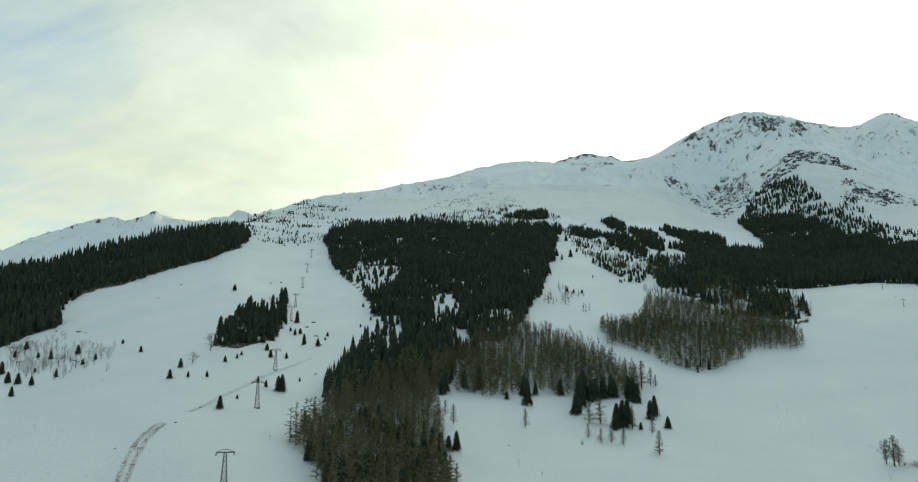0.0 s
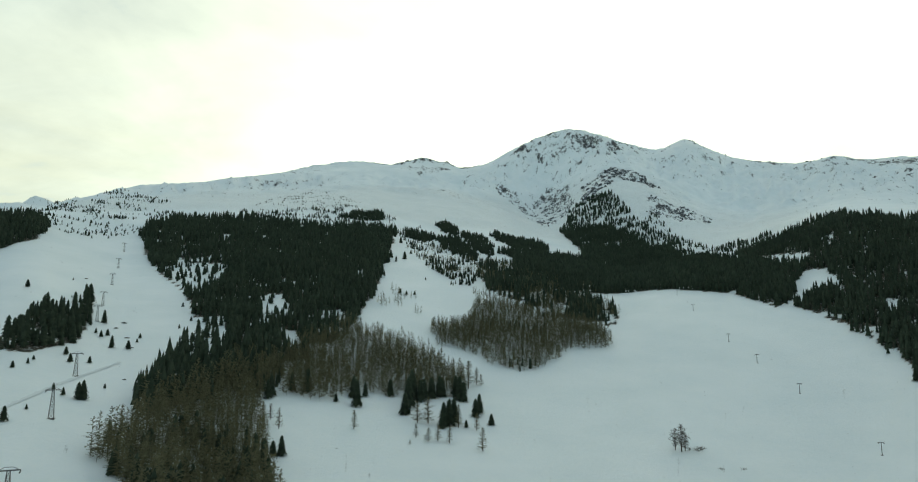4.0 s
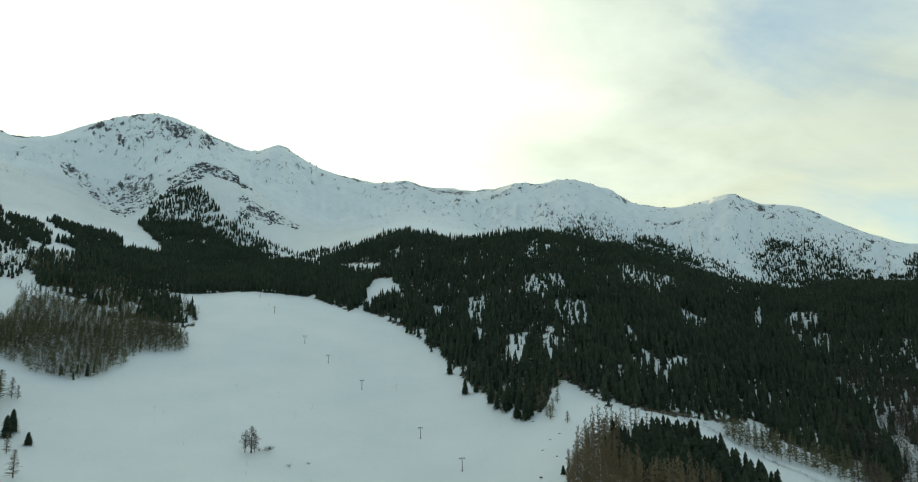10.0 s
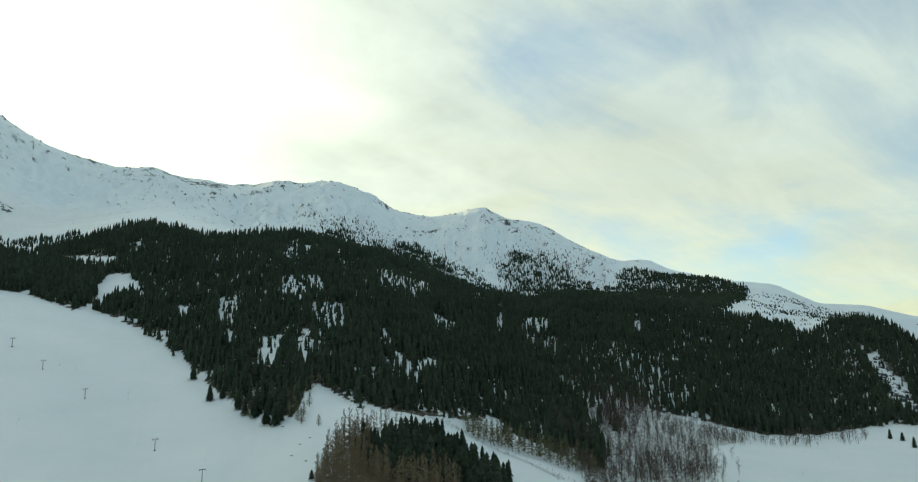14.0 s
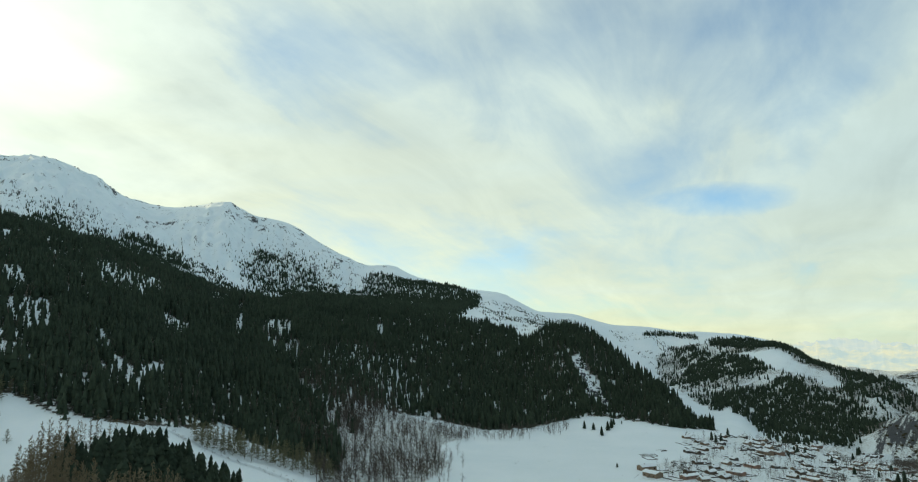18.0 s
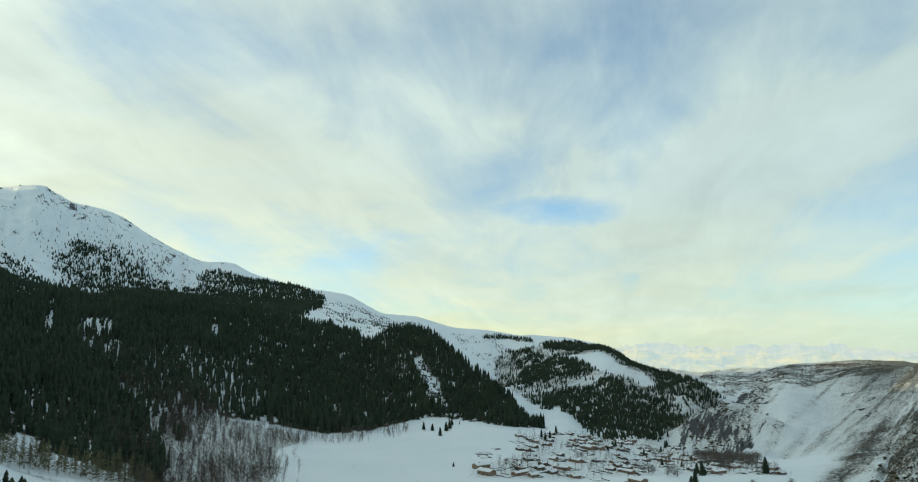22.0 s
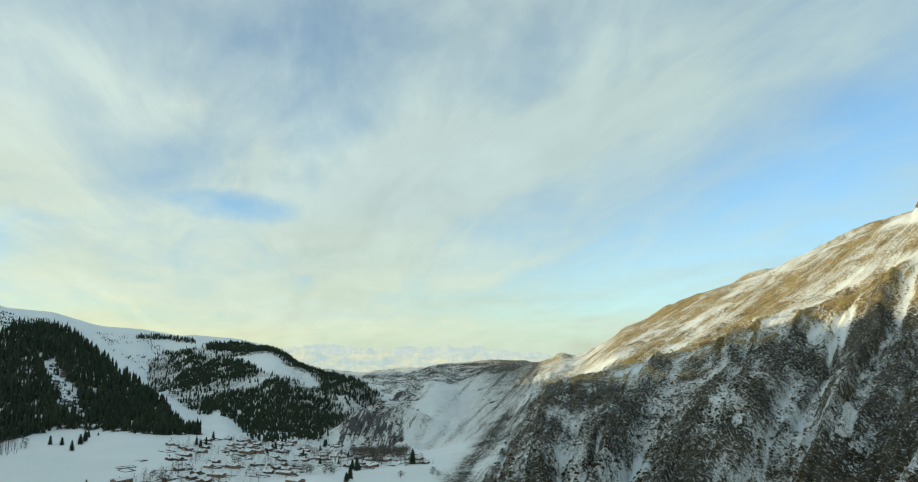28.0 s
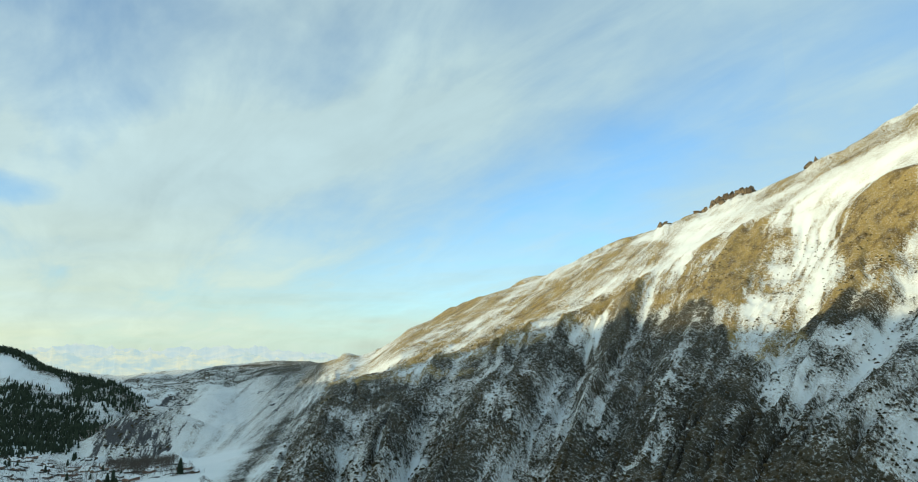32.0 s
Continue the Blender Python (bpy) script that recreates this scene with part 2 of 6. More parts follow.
def ground_material():
    m, gr, sh = material("snow, turf and rock")
    where = gr.add("NewGeometry").outputs["Position"]
    rock = gr.add("Attribute", attribute_name="rock").outputs["Fac"]
    scrub = gr.add("Attribute", attribute_name="scrub").outputs["Fac"]
    flow = gr.add("Attribute", attribute_name="flow").outputs["Vector"]
    n1, n2, n3 = gr.noise(where, 0.012, 5, 0.6), gr.noise(where, 0.06, 6, 0.7), gr.noise(where, 0.30, 6, 0.76)
    n4, n5 = gr.noise(where, 0.8, 4, 0.75), gr.noise(flow, 0.10, 5, 0.68, 0.6)
    snow = gr.mix(gr.span(n1, 0.35, 0.65), (0.72, 0.785, 0.815), (0.80, 0.845, 0.87))
    snow = gr.mix(gr.math("MULTIPLY", gr.span(n3, 0.35, 0.7), 0.35), snow, (0.86, 0.875, 0.875))
    stone = gr.mix(gr.span(n3, 0.3, 0.7), (0.034, 0.036, 0.040), (0.12, 0.122, 0.126))
    stone = gr.mix(gr.span(n1, 0.4, 0.7), stone, (0.066, 0.068, 0.072))
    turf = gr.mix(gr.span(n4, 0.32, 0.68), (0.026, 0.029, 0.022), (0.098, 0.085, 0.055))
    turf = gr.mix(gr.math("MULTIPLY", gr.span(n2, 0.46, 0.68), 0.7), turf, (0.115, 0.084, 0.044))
    # grass colours, with the contrast of sunlit and shaded slope painted in
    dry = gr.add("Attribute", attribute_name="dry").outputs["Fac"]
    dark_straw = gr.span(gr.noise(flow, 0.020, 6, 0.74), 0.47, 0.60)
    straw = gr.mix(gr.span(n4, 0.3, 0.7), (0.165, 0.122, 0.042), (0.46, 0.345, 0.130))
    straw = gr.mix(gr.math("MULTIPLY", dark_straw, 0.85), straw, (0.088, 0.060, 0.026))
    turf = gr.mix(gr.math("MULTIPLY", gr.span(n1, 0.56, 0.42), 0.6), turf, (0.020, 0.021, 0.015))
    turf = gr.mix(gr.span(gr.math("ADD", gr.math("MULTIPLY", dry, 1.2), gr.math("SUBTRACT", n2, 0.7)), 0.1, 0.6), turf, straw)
    speck = gr.math("ADD", gr.math("MULTIPLY", n5, 0.22), gr.math("ADD", gr.math("MULTIPLY", n3, 0.50), gr.math("MULTIPLY", n4, 0.28)))
    speck = gr.span(speck, 0.36, 0.64)
    # grass blades through thin snow, and crumbs of snow left on the turf
    n7 = gr.noise(where, 0.50, 4, 0.72)
    stubble = gr.math("MULTIPLY", gr.span(n7, 0.46, 0.54), gr.span(scrub, 0.04, 0.40))
    snow = gr.mix(gr.math("MULTIPLY", stubble, 0.60), snow, (0.20, 0.145, 0.065))
    turfy = gr.span(gr.math("SUBTRACT", gr.math("ADD", speck, scrub), 1.0), -0.05, 0.05)
    crumbs = gr.math("MULTIPLY", gr.span(gr.math("ADD", gr.math("MULTIPLY", n7, 0.6), gr.math("MULTIPLY", n3, 0.4)), 0.47, 0.42), gr.span(scrub, 1.12, 0.60))
    turfy = gr.math("MULTIPLY", turfy, gr.math("SUBTRACT", 1.0, gr.math("MULTIPLY", crumbs, 0.85)))
    n6 = gr.noise(flow, 0.045, 6, 0.76, 0.4)
    crack = gr.math("ADD", gr.math("MULTIPLY", n6, 0.7), gr.math("MULTIPLY", n3, 0.3))
    crack = gr.span(crack, 0.36, 0.64)
    rocky = gr.span(gr.math("SUBTRACT", gr.math("ADD", crack, rock), 1.0), -0.03, 0.04)
    colour = gr.mix(rocky, gr.mix(turfy, snow, turf), stone)
    bare = gr.math("MAXIMUM", turfy, rocky)
    rough_height = gr.math("ADD", gr.math("MULTIPLY", n3, 0.7), gr.math("MULTIPLY", gr.math("MULTIPLY", n4, bare), 1.1))
    rough_height = gr.math("ADD", rough_height, gr.math("MULTIPLY", gr.math("MULTIPLY", n2, gr.math("ADD", rock, scrub)), 2.4))
    finish(gr, sh, colour, gr.math("ADD", 0.55, gr.math("MULTIPLY", bare, 0.35)), rough_height, 0.7, 1.2)
    return m


GROUND = ground_material()
SNOW = plain("settled snow", (0.76, 0.79, 0.81), 0.05, 0.8, 0.6)
STEEL = plain("galvanised steel", (0.16, 0.16, 0.16), 0.25, 2.0, 0.55, 0.7)
PLASTER = plain("ochre plaster wall", (0.23, 0.172, 0.125), 0.25, 0.5, 0.9)
BRICK_RED = plain("pinkish rendered wall", (0.26, 0.165, 0.125), 0.25, 0.5, 0.9)
TIMBER = plain("weathered timber", (0.11, 0.082, 0.06), 0.35, 1.0, 0.85)
FENCE = plain("dark wet planks", (0.085, 0.072, 0.062), 0.3, 1.0, 0.85)
GLASS = plain("dark window pane", (0.02, 0.024, 0.03), 0.2, 1.0, 0.15)
STONE = plain("grey lichened stone", (0.10, 0.092, 0.085), 0.4, 0.7, 0.9)


def slush(name, dirt, amount):
    """Trodden earth showing in patches through snow."""
    m, gr, sh = material(name)
    where = gr.add("NewGeometry").outputs["Position"]
    broad, fine = gr.noise(where, 0.30, 6, 0.76), gr.noise(where, 1.6, 4, 0.65)
    f = gr.math("ADD", gr.math("MULTIPLY", broad, 0.65), gr.math("MULTIPLY", fine, 0.35))
    lo = 0.62 - 0.3 * amount
    finish(gr, sh, gr.mix(gr.span(f, lo, lo + 0.10), (0.68, 0.72, 0.74), dirt), 0.8, fine, 0.4, 0.1)
    return m


RUT = slush("earth rut in snow", (0.19, 0.155, 0.12), 0.55)
LANE = slush("snowy farm lane", (0.34, 0.33, 0.32), 0.15)

# ---- woods, by their outlines in the plan ----
LEFT_WOOD = ((-610, 725), (-610, 870), (-590, 955), (-545, 1030), (-520, 1180), (-455, 1305), (-405, 1260), (-360, 1070), (-375, 980), (-415, 915), (-435, 850), (-470, 820), (-465, 765), (-400, 655), (-410, 625), (-410, 595), (-405, 490))
CLUMP = ((-170, 475), (-195, 540), (-200, 600), (-205, 645), (-185, 665), (-205, 760), (-200, 770), (-170, 645), (-150, 540), (-155, 510), (-160, 480))
SPUR_WOOD = ((-285, 1380), (-245, 1475), (-140, 1490), (-35, 1500), (85, 1410), (245, 1555), (160, 1110), (115, 880), (65, 680), (35, 595), (-5, 525), (-20, 490), (-45, 440), (-70, 380), (-85, 455), (-85, 520), (-80, 605), (-95, 725), (-120, 835), (-165, 955), (-230, 1150))
SPUR_GAP_A = ((-175, 1005), (-165, 1085), (-105, 1065), (-80, 970), (-90, 870), (-105, 820), (-125, 855), (-150, 920))
SPUR_GAP_B = ((-35, 790), (-20, 810), (-5, 790), (5, 700), (-10, 675), (-25, 690))
SPUR_GAP_D = ((-95, 700), (-60, 690), (-50, 585), (-65, 540), (-80, 565))
SPUR_GAP_C = ((-80, 540), (-75, 580), (-70, 645), (-50, 655), (-55, 580), (-65, 550))
LARCH_A = ((-80, 310), (-75, 340), (-75, 375), (-55, 450), (-40, 510), (-5, 535), (-5, 465), (-15, 405), (-5, 350), (0, 310), (0, 255), (-45, 235), (-55, 270), (-70, 290))
LARCH_B = ((0, 555), (55, 665), (95, 620), (125, 565), (140, 510), (125, 480), (90, 475), (45, 460), (0, 440))
ROCK_SCATTER = ((1055, 1860), (1025, 1625), (925, 1270), (820, 925), (1075, 1285), (980, 1395), (1100, 1775))
RIDGE_SHRUBS = ((2125, -120), (2185, -355), (2180, -470), (1430, -245), (1455, -160), (1725, -115))
SLOPE_SHRUBS = ((2175, -580), (2160, -725), (2025, -750), (1700, -635), (1825, -605), (1950, -570))
OPEN_SLOPE = ((235, 1585), (315, 1240), (375, 960), (445, 855), (365, 705), (295, 660), (255, 725), (215, 850), (215, 1135))
BAND_A = ((265, 1545), (315, 1585), (325, 1455), (290, 1385), (250, 1430))
BAND_B = ((370, 1695), (425, 1785), (410, 1590), (375, 1495), (370, 1565))
BAND_C = ((320, 1455), (370, 1450), (340, 1205), (305, 1060), (295, 1115), (300, 1245))
BAND_D = ((400, 1540), (430, 1450), (395, 1230), (340, 1110), (355, 1260))
BAND_E = ((495, 1575), (550, 1595), (620, 1625), (625, 1535), (525, 1300), (480, 1295), (465, 1405))
BAND_F = ((390, 1210), (485, 1330), (530, 1285), (530, 1155), (450, 1030), (410, 1105))
BAND_G = ((300, 1030), (320, 1005), (325, 905), (360, 865), (405, 880), (345, 790), (300, 825), (280, 895))
BAND_H = ((235, 1130), (245, 1090), (255, 970), (240, 925), (230, 970), (225, 1075))
WEST_SCRUB = ((-410, 600), (-360, 595), (-260, 495), (-220, 430), (-240, 410), (-310, 455))
RIDGE_WOOD = ((270, 925), (330, 885), (375, 810), (385, 720), (355, 670), (315, 655), (295, 715), (265, 745), (250, 815))
LARCH_C = ((140, 670), (185, 665), (220, 760), (255, 735), (290, 705), (315, 655), (325, 625), (300, 590), (260, 585), (215, 540), (190, 530), (160, 575), (135, 605))
VALLEY_WOOD = ((400, 1140), (720, 1500), (815, 1885), (935, 1815), (960, 1645), (935, 1455), (830, 1175), (820, 1060), (725, 865), (635, 710), (555, 655), (560, 740), (540, 780), (485, 855), (405, 850), (315, 900))
ROCK_WOOD = ((975, 2160), (1030, 2115), (1075, 2030), (1050, 1890), (1030, 1730), (1025, 1575), (785, 1065), (840, 1440), (750, 1590), (815, 1885))
HILL_WOOD = ((905, 1165), (940, 1165), (1010, 1110), (1035, 1025), (1035, 935), (1025, 770), (1130, 745), (1240, 695), (1345, 610), (1415, 505), (1350, 365), (1265, 295), (1220, 155), (1265, 70), (940, 60), (905, 125), (795, 170), (720, 115), (600, 80), (500, 65), (495, 95), (525, 135), (540, 165), (445, 185), (425, 220), (460, 270), (460, 285), (395, 260), (405, 285), (440, 355), (510, 460), (565, 565), (575, 615), (585, 675), (595, 765))
EAST_WOOD = ((725, 415), (830, 385), (1210, 345), (1315, 255), (1345, 140), (1375, 20), (1410, -105), (1390, -175), (1285, -195), (1340, -230), (1280, -305), (1185, -345), (1065, -385), (845, -365), (815, -300), (880, -250), (915, -210), (880, -170), (800, -90), (805, -20), (800, 25), (715, 125), (735, 220), (620, 285))
GULLY = ((1130, -240), (1140, -255), (1045, -260), (935, -255), (925, -240), (1010, -235))
CLEARING = ((835, 1035), (830, 960), (810, 870), (760, 825), (765, 885), (790, 960))
CLEARING_B = ((735, 805), (740, 780), (695, 695), (655, 705), (590, 660), (555, 645), (595, 700))
CLEARING_C = ((590, 270), (555, 235), (585, 235), (535, 225), (520, 235), (555, 260))
GAP_A = ((1035, 520), (1120, 520), (1130, 490), (1025, 410), (905, 365), (880, 390), (880, 435))
GAP_B = ((775, 535), (835, 500), (740, 445), (705, 480))
GAP_C = ((700, 440), (755, 420), (650, 365), (625, 370), (630, 390))
GAP_D = ((700, 575), (695, 535), (620, 485), (610, 490), (630, 520))
GAP_E = ((570, 415), (590, 400), (515, 355), (490, 345), (520, 375))
GAP_F = ((560, 365), (580, 360), (515, 320), (490, 315))
GAP_G = ((620, 290), (590, 260), (650, 250), (560, 225), (505, 225), (530, 250))
GAP_H = ((690, 340), (675, 320), (595, 280), (600, 295))
GAP_I = ((1005, 685), (1095, 715), (875, 575), (840, 570))
GAP_J = ((855, 340), (860, 320), (860, 305), (790, 285), (760, 300))
GAP_K = ((1875, 630), (1940, 595), (1905, 565), (1175, 350), (1120, 375))
GAP_L = ((1240, 350), (2015, 550), (965, 270), (925, 270))
GAP_M = ((1090, 270), (1070, 220), (995, 205), (970, 240))
GAP_N = ((1165, 95), (1200, 85), (1075, 75), (1055, 85))
GAP_BIRCH = ((800, 155), (875, 130), (870, 90), (820, 50), (735, 60), (645, 80), (720, 110), (755, 140))
MIXED_SLOPE = ((910, 185), (1030, 125), (1030, 55), (945, -5), (850, 10), (780, 60), (760, 110), (795, 145))
MIXED_EDGE = ((1000, 255), (980, 200), (925, 120), (860, 70), (820, 105), (830, 155), (905, 215))
CRAG = ((1035, 2205), (1125, 2340), (1190, 2350), (1245, 2340), (1315, 2310), (1320, 2205), (1320, 2115), (1245, 2055), (1235, 2165), (1180, 2205), (1100, 2105), (1025, 2065), (1000, 2095))
CRAG_RIB = ((1180, 1970), (1230, 1905), (1295, 1900), (1295, 1785), (1215, 1695), (1195, 1765), (1145, 1815), (1140, 1910))
CRAG_LUMP = ((1115, 1880), (1170, 1880), (1210, 1825), (1225, 1785), (1145, 1705), (1130, 1750), (1085, 1810))
SCREE = ((1030, 2590), (1085, 2610), (1110, 2480), (1010, 2200), (925, 2105), (875, 2075), (950, 2380), (960, 2510))
SCREE_RIB = ((830, 2630), (885, 2685), (925, 2580), (950, 2485), (885, 2115), (815, 1995), (865, 2345), (845, 2515))
SUMMIT_A = ((1025, 2980), (1135, 3030), (1205, 2995), (1080, 2940))
SUMMIT_B = ((1300, 2825), (1425, 2920), (1420, 2800), (1355, 2705), (1310, 2775))
SUMMIT_C = ((1430, 2725), (1645, 2970), (1455, 2655), (1365, 2595))
SCRUB_SLOPE = ((665, 135), (730, 115), (770, 65), (790, 25), (785, -20), (745, -40), (675, -10), (580, -15), (495, 10), (400, 60), (515, 90))
FIELD_EDGE = ((785, -20), (785, -90), (845, -170), (780, -160), (730, -90), (720, -25))
KNOLL_LARCH = ((295, 180), (320, 190), (345, 195), (375, 180), (390, 165), (355, 145), (315, 110), (275, 100), (245, 145), (280, 170))
KNOLL_SPRUCE = ((350, 180), (375, 175), (395, 170), (405, 160), (405, 140), (400, 125), (385, 105), (325, 90), (285, 135), (310, 160))
ROAD_LARCH = ((490, 175), (510, 145), (490, 110), (515, 80), (460, 65), (460, 90), (470, 130), (460, 160))
HIGH_WOOD_A = ((2235, 635), (2485, 650), (2505, 580), (2385, 435), (2250, 300), (1500, 155), (1390, 175), (1390, 275), (1500, 370), (2140, 595))
HIGH_WOOD_B = ((2485, 250), (2600, 210), (2465, 140), (2510, 45), (2570, -95), (2175, -170), (1870, -120), (1700, -40), (1475, 90), (2170, 210))
FOREST_TOP = ((2195, 380), (2255, 225), (2175, 15), (2050, -130), (1440, -60), (1285, 45), (1215, 130), (1185, 205))
HIGH_WOOD_C = ((1790, 1095), (1905, 1130), (2020, 1115), (1915, 1035), (1720, 1000))
HIGH_WOOD_D = ((1865, 975), (2185, 995), (2325, 1000), (2175, 835), (2025, 730), (1910, 835), (1830, 915))
HILL_TOP = ((1985, -845), (1950, -905), (1825, -960), (1615, -900), (1555, -920), (1485, -915), (1455, -860), (1545, -855), (1720, -840), (1865, -805))
HILL_ROW = ((2180, -710), (2200, -780), (2185, -825), (2075, -845), (2000, -825), (2135, -790), (2130, -695))
TERRACE = ((2015, -735), (1940, -775), (1695, -760), (1550, -760), (1420, -745), (1380, -710), (1395, -660), (1415, -595), (1375, -530), (1545, -590), (1670, -655), (1950, -725))
HILL_LOW = ((1255, -530), (1270, -595), (1310, -690), (1300, -745), (1225, -740), (1130, -735), (1085, -750), (955, -620), (910, -580), (905, -480), (985, -485), (1015, -485), (1045, -450))
HILL_SIDE = ((1420, -880), (1560, -980), (1570, -1135), (1255, -955), (1135, -820), (1120, -745), (1240, -785))
HILL_FIELD = ((1695, -780), (1540, -835), (1435, -820), (1395, -855), (1280, -820), (1250, -785), (1300, -765), (1390, -730), (1545, -755))
TERRACE_ROAD = ((1850, -700), (1740, -710), (1735, -780), (1595, -780))
HILL_GULLY = ((1000, -430), (1100, -490), (1020, -475), (925, -440), (800, -385), (785, -355))
BACK_HILL = ((2000, -710), (1925, -870), (1720, -1000), (1225, -935), (950, -650), (1020, -530), (1095, -475), (1270, -490), (1795, -615))
STONY = ((870, -565), (975, -665), (1160, -860), (1275, -990), (1330, -1085), (1415, -1220), (1160, -1010), (1020, -855), (920, -795), (890, -755), (875, -715), (815, -670), (835, -610))
PLATEAU = ((2015, -1435), (1845, -1445), (1890, -1670), (1610, -1710), (1420, -1640), (1300, -1485), (1430, -1400), (1315, -1230), (1405, -1220), (1370, -1115), (1305, -1010), (1520, -1135))
PALE_SLOPE = ((-40, -765), (5, -715), (25, -705), (35, -585), (35, -550), (20, -490), (10, -470), (10, -460), (5, -445), (-60, -455), (-125, -775))
CHUTE_A = ((105, -935), (115, -830), (115, -735), (95, -545), (80, -500), (105, -460), (110, -430), (115, -430), (110, -470), (95, -510), (115, -585), (125, -720), (125, -850))
CHUTE_B = ((230, -845), (150, -570), (150, -520), (155, -475), (145, -430), (155, -430), (195, -595), (180, -615), (240, -835))
CHUTE_C = ((395, -845), (385, -905), (255, -600), (230, -500), (250, -525), (350, -740))
CHUTE_D = ((410, -715), (350, -620), (290, -475), (265, -410), (285, -410), (305, -490), (355, -620))
BOWL_A = ((405, -930), (315, -905), (290, -870), (240, -680), (225, -600), (265, -670))
BOWL_B = ((75, -935), (30, -895), (40, -810), (45, -760), (60, -690), (70, -735), (60, -830))
BOWL_C = ((520, -665), (485, -705), (395, -630), (335, -515), (325, -450), (375, -475))
UPPER_SNOW = ((190, -1185), (205, -1265), (325, -1410), (290, -1480), (120, -1325), (35, -1300), (-80, -1265), (-200, -1225), (-175, -1120), (-85, -1170), (-15, -1185), (55, -1185), (115, -1210), (170, -1170))
UPPER_B = ((45, -1095), (15, -1100), (15, -990), (35, -960), (45, -1015))
UPPER_C = ((5, -1045), (-30, -1050), (-45, -940), (-35, -840), (-20, -915), (-5, -985))
UPPER_D = ((85, -1035), (45, -985), (40, -935), (55, -890), (70, -910))
UPPER_E = ((260, -1210), (215, -1170), (225, -1130), (265, -1085))
UPPER_F = ((465, -1065), (425, -1115), (335, -1010), (345, -930), (375, -915), (405, -905))
UPPER_G = ((655, -1220), (620, -1300), (530, -1325), (565, -1275), (565, -1145), (575, -1105))
UPPER_H = ((760, -1035), (785, -1155), (675, -1045), (675, -975), (715, -990))
UPPER_I = ((470, -1090), (435, -1135), (370, -1095), (345, -1015), (350, -905), (405, -940), (420, -955))
HIGH_SCATTER = ((-445, 1205), (-680, 2105), (-410, 2000), (-265, 1630), (-285, 1370), (-315, 1230), (-370, 1185))
TOP_SCATTER = ((-125, 1600), (25, 1670), (140, 1785), (270, 1700), (240, 1555), (85, 1425))
TOP_CLUMP = ((115, 1590), (160, 1670), (240, 1770), (230, 1660), (155, 1580))
JUNIPER = ((-120, 1590), (-45, 2070), (110, 2180), (195, 1845), (50, 1585))
SLOPE_LARCH = ((95, 760), (130, 855), (160, 765), (145, 715), (105, 730))
HIGH_SPARSE = ((2310, 660), (2500, 670), (2600, 620), (2605, 480), (2375, 320), (2190, 230), (2225, 300), (2340, 430), (2500, 580), (2195, 605))
HIGH_EDGE = ((1990, 1005), (2325, 1005), (2230, 825), (2060, 650), (2015, 520), (1500, 380), (1925, 605), (2100, 775), (2145, 925), (1925, 970))
HIGH_SPARSE_B = ((1785, 1150), (1930, 1205), (2150, 1200), (2095, 1025), (2370, 1015), (2215, 825), (2015, 655), (2020, 570), (1800, 605), (2080, 905), (1825, 995))
BROWN_EDGE = ((410, 325), (520, 360), (490, 305), (460, 270), (450, 280), (395, 265), (405, 285))
HILL_ROAD = ((1130, -410), (1320, -515), (1315, -555), (1300, -600), (1355, -675), (1345, -715))
VILLAGE = ((739, -277), (821, -391), (910, -502), (818, -547), (637, -532), (512, -456), (532, -381), (522, -312), (503, -245), (529, -163), (587, -192), (645, -260))
# the strip kept clear of trees along that road
HILL_LANE = tuple((x - 9, y - 5) for x, y in HILL_ROAD) + tuple((x + 9, y + 5) for x, y in reversed(HILL_ROAD))
FAN_CRAGS = ((880, -945), (980, -1055), (1055, -1150), (1125, -1250), (1205, -1380), (1210, -1250))
VILLAGE_ROW = ((835, -585), (790, -600), (730, -610), (585, -485), (595, -450), (600, -420))


GAPS = (GAP_A, GAP_B, GAP_C, GAP_D, GAP_E, GAP_F, GAP_G, GAP_H, GAP_I, GAP_J, GAP_K, GAP_L, GAP_M, GAP_N, GAP_BIRCH)
ROCKS = (CRAG, CRAG_RIB, CRAG_LUMP, SCREE, SCREE_RIB, SUMMIT_A, SUMMIT_B, SUMMIT_C)
# the spruce woods: outline, gaps, thinness, grain of the gaps, seed
WOODS = (
    (LEFT_WOOD, (), 0.2, 60, 1),
    (CLUMP, (), 0.72, 16, 2),
    (SPUR_WOOD, (SPUR_GAP_A, SPUR_GAP_B, SPUR_GAP_C, SPUR_GAP_D), 0.68, 24, 3),
    (RIDGE_WOOD, (), 1.0, 22, 7),
    (VALLEY_WOOD, (), 0.55, 30, 9),
    (HILL_WOOD, (CLEARING, CLEARING_B, CLEARING_C, MIXED_SLOPE, MIXED_EDGE, *GAPS), 0.70, 15, 11),
    (EAST_WOOD, (GULLY, MIXED_SLOPE, MIXED_EDGE, *GAPS), 0.64, 13, 12),
    (KNOLL_SPRUCE, (), 0.2, 60, 16),
)
